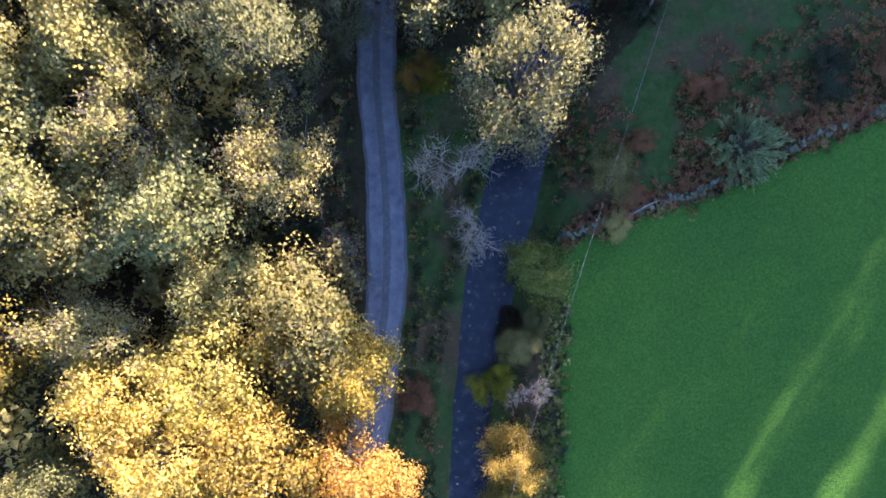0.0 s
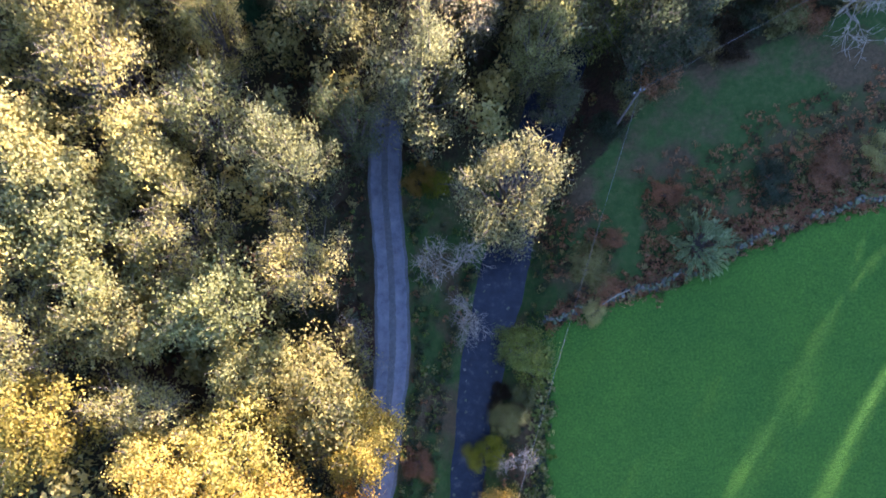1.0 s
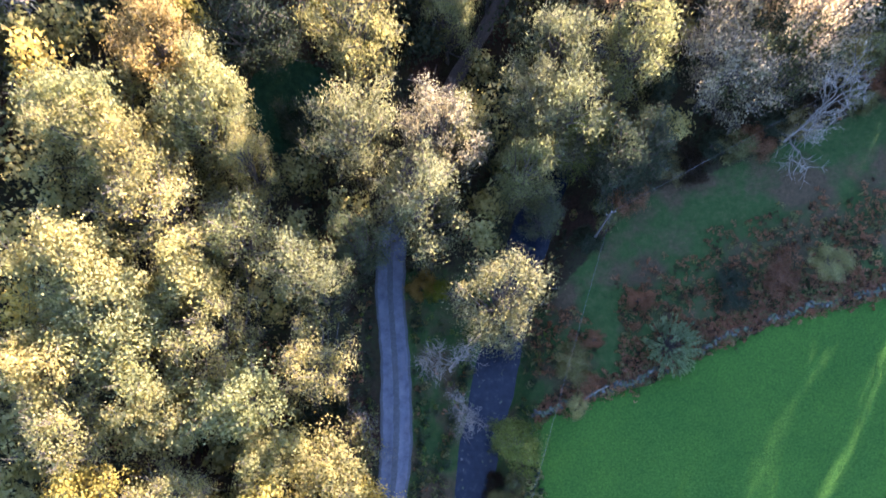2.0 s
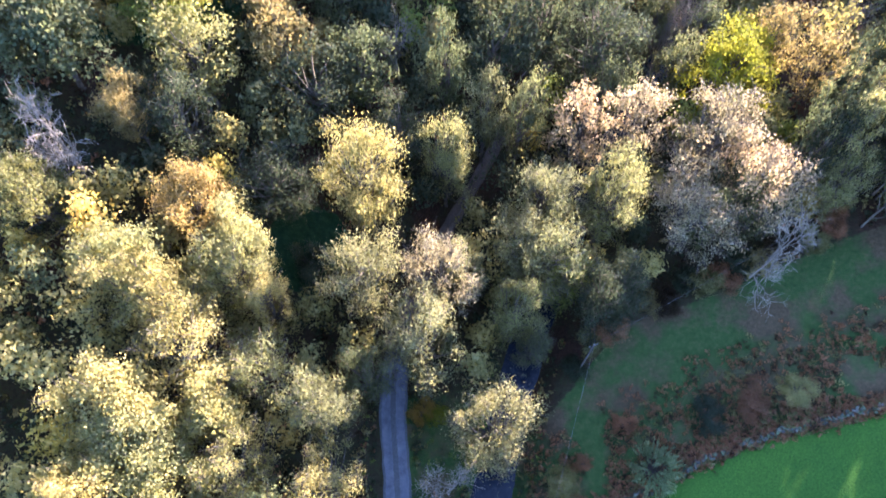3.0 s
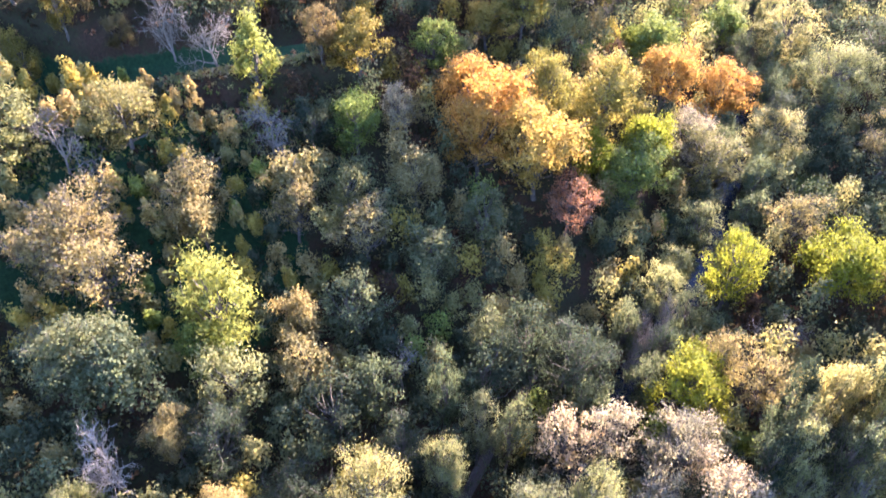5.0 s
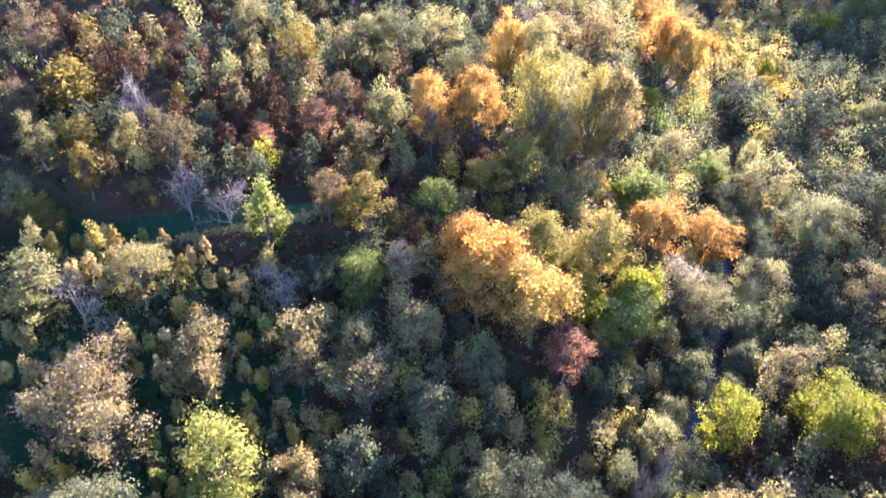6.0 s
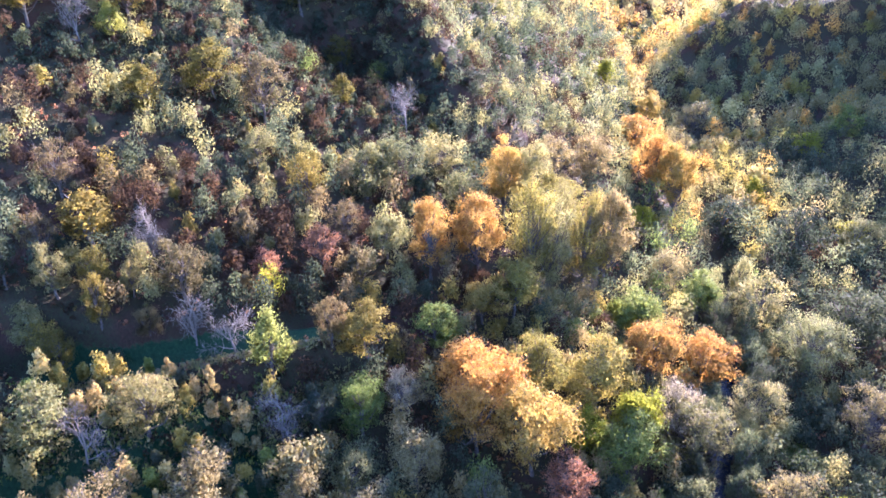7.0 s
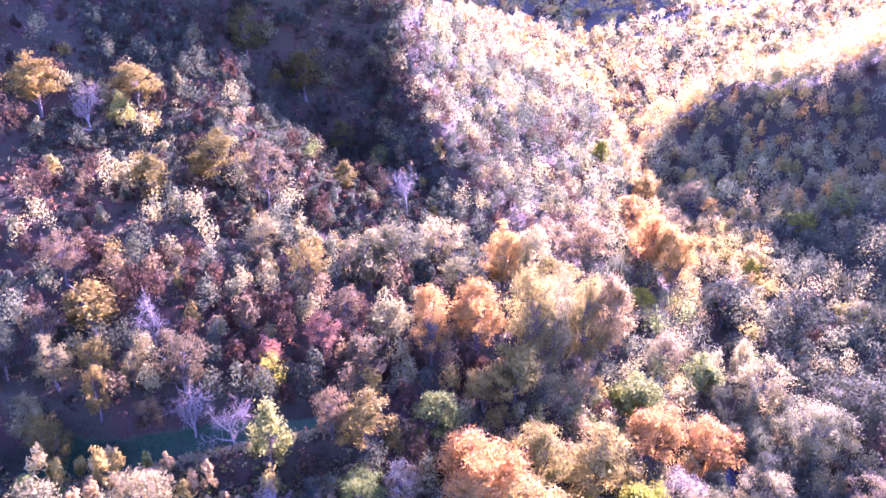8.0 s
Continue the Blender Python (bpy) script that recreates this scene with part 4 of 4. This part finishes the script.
for x, y, form, tint, high, wide in ((-58.0, 104.5, "feather", "ochre", 9.0, 2.6), (-63.5, 101.5, "feather", "olive", 10.0, 2.9), (-67.5, 107.5, "sparse", "dun", 9.5, 3.0), (-52.5, 105.5, "feather", "olive", 7.5, 2.2),
                                     (-66.0, 96.0, "broad", "olive", 9.0, 3.2), (-60.5, 93.0, "feather", "ochre", 9.0, 2.6), (-71.0, 101.0, "feather", "dark", 10.0, 3.4), (-54.0, 95.0, "bush", "dark", 3.4, 2.4)):
    plant(x, y, form, tint, high, wide, "beside the hillside path")

# the tall group in the middle of the valley side
for x, y, form, tint, high, wide in ((19.3, 135.0, "feather", "mellow", 27.0, 5.0), (24.4, 137.6, "feather", "willow", 25.0, 4.4), (33.2, 143.8, "feather", "mellow", 25.0, 5.0),
                                     (38.6, 146.2, "broad", "tan", 24.5, 5.4), (28.6, 147.5, "feather", "olive", 23.0, 4.6), (-1.8, 130.9, "broad", "orange", 18.5, 4.9),
                                     (8.2, 135.9, "broad", "orange", 19.0, 5.6), (16.0, 163.2, "broad", "gold", 21.0, 5.6), (23.0, 165.6, "broad", "straw", 22.0, 5.4),
                                     (70.2, 195.4, "broad", "gold", 25.0, 6.0), (65.4, 203.5, "broad", "orange", 24.0, 4.8), (75.2, 214.0, "sparse", "tan", 24.0, 5.2)):
    plant(x, y, form, tint, high, wide, "on the valley side", True)

# ---- the rest of the wood ----
def wooded(x, y):
    """Where trees may stand."""
    rx = along(RIVER_Y, RIVER_X, y)
    no = (np.abs(x - rx) < 3.4) & (y < 215) | (np.abs(x - along(LANE_Y, LANE_X, y)) < 3.0) & (y < 80)
    no |= (in_field(x, y) > 0.2) | (in_verge(x, y) > 0.3) | (x > rx) & (y < 30) & (x < 70)
    return ~no


def below_path(x, y):
    """The open strip under the hillside path, where only low growth stands."""
    d = path_line(x) - y
    return (d > -3) & (d < 15) & (x > -66) & (x < -22)


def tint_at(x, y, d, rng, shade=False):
    """A leaf colour that suits the place, alike in neighbours: d metres right of the river; shade: on the hill's shaded
    side, painted with darker leaves.
    """
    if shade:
        # hill shade painted by darker leaves, most of all beyond y 158
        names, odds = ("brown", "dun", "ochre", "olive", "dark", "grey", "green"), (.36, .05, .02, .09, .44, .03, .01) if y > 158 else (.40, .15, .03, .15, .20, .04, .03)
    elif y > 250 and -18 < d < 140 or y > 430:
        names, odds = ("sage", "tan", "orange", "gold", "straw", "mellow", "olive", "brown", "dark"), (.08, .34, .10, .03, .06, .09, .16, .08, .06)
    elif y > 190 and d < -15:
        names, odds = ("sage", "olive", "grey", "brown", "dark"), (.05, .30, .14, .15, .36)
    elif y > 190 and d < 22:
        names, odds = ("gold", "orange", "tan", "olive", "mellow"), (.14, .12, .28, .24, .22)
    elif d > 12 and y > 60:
        # shade of the right-hand woods, put into mostly dark leaves
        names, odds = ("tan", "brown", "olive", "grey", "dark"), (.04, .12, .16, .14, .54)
    elif y > 200:
        names, odds = ("gold", "pale", "brown", "olive", "grey", "dark"), (.04, .06, .2, .24, .24, .22)
    elif y > 95 and d < -45:
        names, odds = ("ochre", "dun", "brown", "olive", "lime", "grey", "dark"), (.06, .10, .32, .13, .01, .04, .34)
    elif y > 62 and d < -10:
        names, odds = ("tan", "mellow", "olive", "brown", "green", "grey", "dark"), (.26, .12, .2, .06, .08, .12, .16)
    elif y > 35:
        names, odds = ("tan", "mellow", "olive", "green", "grey", "dark"), (.07, .1, .15, .08, .22, .38)
    else:
        names, odds = ("yellow", "straw", "willow", "olive", "grey"), (.1, .3, .16, .32, .12)
    u = 0.5 + 0.42 * float(waves(x, y, 60 + 0.1 * abs(y), 8)) + 0.22 * rng.normal() if y > 120 else rng.random()
    return names[min(int(np.searchsorted(np.cumsum(odds), u % 1.0)), len(names) - 1)]


def candidates(x, y):
    """Those of the random places where a tree may stand, with the ground and the way to the river."""
    ok = wooded(x, y)
    x, y = x[ok], y[ok]
    return zip(x.tolist(), y.tolist(), land(x, y).tolist(), (x - along(RIVER_Y, RIVER_X, y)).tolist(), below_path(x, y).tolist())


rng = np.random.default_rng(11)
spots = [(v[0], v[1], v[2] * 0.75) for v in GROVE.values()]
cells = {}
for s in spots:
    cells.setdefault((int(s[0] // 8), int(s[1] // 8)), []).append(s)


def room(x, y, r):
    cx, cy = int(x // 8), int(y // 8)
    return all(math.hypot(s[0] - x, s[1] - y) > s[2] + r for a in (-1, 0, 1) for b in (-1, 0, 1) for s in cells.get((cx + a, cy + b), ()))


def crowd(x, y, r):
    cells.setdefault((int(x // 8), int(y // 8)), []).append((x, y, r))


# a tall belt added to shade the field, and trees that hang over the river
# low trees in columns 50.7 and 57.1 let sun streaks through
for k, u in enumerate((36.8, 39.0, 41.2, 43.4, 45.6, 47.8, 50.7, 57.1, 53.7, 54.4, 59.9, 61.7, 63.9, 66.1, 68.3)):
    for row in range(4):
        y = 37 + row * 4 + (u - 41) * 0.12 + 0.6 * rng.normal()
        x = u + 0.6 * (y - 38)
        if room(x, y, 0.3):
            plant(round(x, 1), round(y, 1), ("broad", "feather", "sparse")[(k + row) % 3], ("willow", "straw", "dark", "grey", "olive")[rng.integers(5)], (18.5 if u < 46 else 7.5 if u in (50.7, 57.1) else 18.0) + 1.5 * rng.random(), 2.4, "above the meadow", False)
            crowd(x, y, 1.2)
# lower trees added to shade the field's left side
for x, y, tint in ((28.2, 36.6, "grey"), (30.6, 38.6, "dark"), (33.4, 36.4, "grey")):
    plant(x, y, "feather", tint, 13.0, 2.6, "above the meadow", False)
    crowd(x, y, 1.6)
for k in range(40):
    y = 27 + k * 3.3
    side = 1 if k % 2 else -1
    x = float(along(RIVER_Y, RIVER_X, y)) + side * rng.uniform(2.6, 4.2)
    if room(x, y, 0.3) and abs(x - float(along(LANE_Y, LANE_X, y))) > 1.8:
        plant(round(x, 1), round(y, 1), "feather", ("grey", "dark", "willow", "grey")[rng.integers(4)], 10 + 4 * rng.random(), rng.uniform(2.6, 3.4), "hanging over the river", y < 46)
        crowd(x, y, 1.8)

for k, (x, y) in enumerate(((27.5, 61.5), (28.9, 63.2), (30.2, 62.2), (31.0, 65.0), (32.6, 64.1), (33.2, 66.8), (29.2, 66.4))):
    plant(x, y, "bare", "grey", 13 + k % 3, 1.9, "with slender trunks on the river bank")
    crowd(x, y, 1.6)

# two extra trees that keep a patch of sun off the lane
plant(2.2, 31.0, "feather", "sage", 14.0, 2.7, "added to shade the lane")
plant(-0.6, 24.6, "feather", "grey", 9.0, 1.9, "added to shade the lane")
crowd(2.2, 31.0, 1.8)
crowd(-0.6, 24.6, 1.3)
filler = []
for x, y, z, d, low in candidates(rng.uniform(-66, 88, 12000), rng.uniform(-24, 135, 12000)):
    r = rng.uniform(1.8, 3.5)
    if low or y > 95 and x < 20 and rng.random() < 0.55 or abs(x) > 34 + y * 0.62 or not room(x, y, r * 0.5):
        continue
    filler.append((y, x, z, r, tint_at(x, y, d, rng), ("feather", "broad", "sparse", "column")[rng.choice(4, p=(.48, .3, .14, .08))], r * rng.uniform(2.9, 4.0)))
    crowd(x, y, r * 0.6)
filler.sort()
backs = []
for y, x, z, r, tint, form, high in filler:
    if COUNT[0] < 300:
        plant(round(x, 1), round(y, 1), form, tint, high, r, "in the wood", y < 30)
    else:
        backs.append((x, y, z, high, r * 0.95, tint))


# ---- far woods, undergrowth ----
def joined_woods(name, label, spots, leaves, leaf_long, rng, clumps=9, ruffle=0.45):
    """Many small trees as one mesh: leaf sprays round a few clumps each, which share the roundness of their clump."""
    names = list(LEAF)
    pieces, index, turned = [], [], []
    for x, y, z, high, wide, tint in spots:
        c = rng.normal(size=(clumps, 3))
        c /= np.linalg.norm(c, axis=1)[:, None]
        c[:, 2] = np.clip(np.abs(c[:, 2]) * 1.5 - 0.55, -0.55, 0.95)
        mid, size = np.array([x, y, z + high * 0.52]), np.array([wide, wide, high * 0.45])
        at = c * size * rng.uniform(0.4, 0.9, (clumps, 1))
        at[:, :2] *= np.interp(at[:, 2:] / high, [-0.3, 0.0, 0.45], [0.95, 1.0, 0.6])
        at += mid
        spread = rng.uniform(0.3, 0.5, (clumps, 1)) * wide
        tall = np.array([1, 1, min(1.6, max(0.8, high / wide * 0.42))])
        who = rng.integers(0, clumps, leaves)
        v = rng.normal(size=(leaves, 3))
        v /= np.linalg.norm(v, axis=1)[:, None]
        p = at[who] + v * spread[who] * tall * rng.uniform(0.6, 1.18, (leaves, 1))
        out = v * 0.7 + c[who] * 0.6 + np.array([0, 0, 0.12]) + rng.normal(size=(leaves, 3)) * ruffle
        L = rng.uniform(0.55, 1.3, leaves) * leaf_long
        pieces.append(leaf_sprays(p, L, L * 0.66, out + rng.normal(size=(leaves, 3)) * 0.3, rng, 0.7))
        turned.append(np.repeat(out, 3, 0))
        index.append(np.full(leaves, names.index(tint), np.int32))
    me = round_normals(mesh_of(name, *join_meshes(pieces), None, False), turned)
    for t in names:
        me.materials.append(LEAF[t])
    me.polygons.foreach_set("material_index", np.concatenate(index))
    return tagged(new(name, me), label, "woodland", kind="stuff")


for _ in range(400):
    x, y = -40 + 21 * rng.uniform(-1, 1), 72 + 20 * rng.uniform(-1, 1)
    if len(backs) > 2000 or not room(x, y, 1.1):
        continue
    crowd(x, y, 1.0)
    r = rng.uniform(0.9, 1.7)
    backs.append((x, y, float(land(x, y)), r * rng.uniform(4.0, 6.0), r, ("mellow", "tan", "olive", "green", "straw", "dark")[rng.choice(6, p=(.22, .26, .2, .12, .08, .12))]))
joined_woods("woodland", "mixed autumn wood between the larger trees", backs, 620, 0.5, rng, 14)
far, head = [], []
fy = 95 + 620 * rng.random(46000) ** 1.35
for x, y, z, d, low in candidates(rng.uniform(-0.66, 0.72, 46000) * (fy + 45), fy):
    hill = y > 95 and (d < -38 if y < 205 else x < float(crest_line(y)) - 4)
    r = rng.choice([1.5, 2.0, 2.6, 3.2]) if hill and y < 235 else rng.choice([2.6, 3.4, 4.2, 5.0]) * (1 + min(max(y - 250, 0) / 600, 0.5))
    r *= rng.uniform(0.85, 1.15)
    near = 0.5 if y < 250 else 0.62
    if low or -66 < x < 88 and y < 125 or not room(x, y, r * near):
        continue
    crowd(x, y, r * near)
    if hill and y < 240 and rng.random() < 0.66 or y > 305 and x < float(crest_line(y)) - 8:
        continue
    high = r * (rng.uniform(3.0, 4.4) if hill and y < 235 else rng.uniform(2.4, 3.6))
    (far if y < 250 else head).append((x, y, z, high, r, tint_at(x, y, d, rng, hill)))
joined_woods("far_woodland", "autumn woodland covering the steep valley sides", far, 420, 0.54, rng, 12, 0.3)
for _ in range(1500):
    y = rng.uniform(360, 620)
    x = rng.uniform(0.02, 0.68) * y
    if abs(x - float(along(RIVER_Y, RIVER_X, y))) > 5 and room(x, y, 2.6):
        crowd(x, y, 2.6)
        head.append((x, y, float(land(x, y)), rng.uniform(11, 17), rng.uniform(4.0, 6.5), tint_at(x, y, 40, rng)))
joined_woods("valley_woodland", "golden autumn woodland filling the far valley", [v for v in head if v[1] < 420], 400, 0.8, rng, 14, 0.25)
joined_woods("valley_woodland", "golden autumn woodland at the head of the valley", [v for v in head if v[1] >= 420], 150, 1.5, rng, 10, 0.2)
edge = []
for _ in range(1100):
    y = rng.uniform(540, 1000)
    x = rng.uniform(-0.4, 0.75) * y
    edge.append((x, y, float(land(x, y)), rng.uniform(12, 18), rng.uniform(6, 10), tint_at(x, y, 0, rng)))
joined_woods("distant_woodland", "hazy woods on the distant hill", edge, 90, 3.2, rng, 8)

spots = []
fy = -20 + 290 * rng.random(17000) ** 1.0
for x, y, z, d, low in candidates(rng.uniform(-0.66, 0.6, 17000) * (fy + 60), fy):
    hill = y > 92 and x < 15
    tint = ("rust", "tan", "dark", "olive", "brown")[rng.choice(5, p=(.16, .06, .22, .06, .50) if hill else (.05, .12, .48, .18, .17))]
    k = 1.7 if low else 1.0
    spots.append((x, y, z - 0.2, k * rng.uniform(0.7, 1.9), k * rng.uniform(0.5, 1.3), tint))
for _ in range(900):
    x = rng.uniform(-64, -14)
    y = float(path_line(x)) - 3.6 - 14 * rng.random()
    spots.append((x, y, float(land(x, y)) - 0.15, rng.uniform(0.8, 3.0), rng.uniform(0.6, 1.5), ("dark", "green", "olive", "tan", "brown")[rng.choice(5, p=(.34, .2, .2, .12, .14))]))
for _ in range(900):
    x, y = -40 + 19 * rng.uniform(-1, 1), 71 + 18 * rng.uniform(-1, 1)
    if math.hypot((x + 40) / 20, (y - 71) / 18) < 1 and float(waves(x, y, 9, 6)) > -0.2:
        spots.append((x, y, float(land(x, y)) - 0.15, rng.uniform(0.6, 2.6), rng.uniform(0.5, 1.4), ("dark", "green", "grey", "brown")[rng.choice(4, p=(.45, .2, .2, .15))]))
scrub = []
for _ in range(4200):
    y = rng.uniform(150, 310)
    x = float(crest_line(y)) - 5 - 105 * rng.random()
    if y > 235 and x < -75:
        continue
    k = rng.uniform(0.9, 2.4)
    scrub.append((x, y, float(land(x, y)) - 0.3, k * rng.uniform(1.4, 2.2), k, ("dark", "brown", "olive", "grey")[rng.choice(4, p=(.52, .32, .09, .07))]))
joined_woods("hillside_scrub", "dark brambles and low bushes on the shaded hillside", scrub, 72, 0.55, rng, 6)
joined_woods("undergrowth", "bracken and brambles under the trees", spots, 20, 0.5, rng, 4)

# ferns on the meadow above the wall, and weeds along wall, river and lane
weeds = []
for _ in range(4600):
    x = rng.uniform(9, 60)
    k = rng.random()
    y = float(field_edge(x)) + (rng.normal() * 0.45 + 0.2 if k < 0.5 else rng.uniform(0.5, 11.5) * rng.random() ** 0.5)
    if k > 0.5 and float(waves(x, y, 12, 9)) + (0.7 if x > 17 else -0.3) < 0.1:
        continue
    weeds.append((x, y, float(land(x, y)) - 0.1, rng.uniform(0.35, 0.9), rng.uniform(0.25, 0.7), ("rust", "tan", "olive", "brown")[rng.choice(4, p=(.62, .10, .12, .16))]))
for _ in range(900):
    y = rng.uniform(-20, 26)
    rx = float(along(RIVER_Y, RIVER_X, y))
    lx = float(along(LANE_Y, LANE_X, y))
    x = rng.choice([rx - 2.6 - rng.random(), rx + 2.6 + 1.6 * rng.random(), lx + 1.9 + rng.random(), lx - 1.9 - 1.5 * rng.random(), rng.uniform(lx + 2, rx - 2.5)])
    if float(in_field(x, y)) > 0.5:
        continue
    weeds.append((x, y, float(land(x, y)) - 0.1, rng.uniform(0.3, 1.0), rng.uniform(0.25, 0.7), ("dark", "green", "tan", "rust", "olive")[rng.choice(5, p=(.46, .14, .16, .06, .18))]))
for y in np.arange(-20, 3.4, 0.035):
    x = float(np.interp(y, [-60, -12, -0.4, 3.2], [6.0, 8.0, 8.6, 8.6])) + rng.normal() * 0.45 - 0.35
    weeds.append((x, y, float(land(x, y)) - 0.1, rng.uniform(0.25, 0.7), rng.uniform(0.2, 0.5), ("green", "straw", "olive", "dark")[rng.choice(4, p=(.4, .12, .3, .18))]))
# dry grass on the path's lip, its sunlight put into pale tints
for x in np.arange(-62, -14, 0.05):
    y = float(path_line(x)) - 0.9 + 0.6 * rng.normal()
    weeds.append((x, y, float(land(x, y)) - 0.1, rng.uniform(0.6, 1.3), rng.uniform(0.3, 0.7), ("tan", "willow", "pale", "straw")[rng.integers(4)]))
joined_woods("weeds", "rusty ferns and green weeds by wall, lane and river", weeds, 40, 0.21, rng, 3)

# ---- backdrop hill at the valley's head, sunlit haze painted as its glow ----
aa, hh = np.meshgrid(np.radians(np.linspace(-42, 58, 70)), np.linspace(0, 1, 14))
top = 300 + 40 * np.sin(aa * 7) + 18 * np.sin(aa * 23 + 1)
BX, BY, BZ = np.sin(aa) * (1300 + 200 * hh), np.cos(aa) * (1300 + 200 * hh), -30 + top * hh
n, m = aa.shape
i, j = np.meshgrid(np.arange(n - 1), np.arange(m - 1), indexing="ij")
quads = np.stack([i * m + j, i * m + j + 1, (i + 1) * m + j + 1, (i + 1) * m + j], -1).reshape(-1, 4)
tagged(new("backdrop", mesh_of("backdrop", np.stack([BX, BY, BZ], -1).reshape(-1, 3), quads, HAZE_GLOW, False)), "distant hill whose painted glow stands for sunlit haze", "hill", kind="structure")
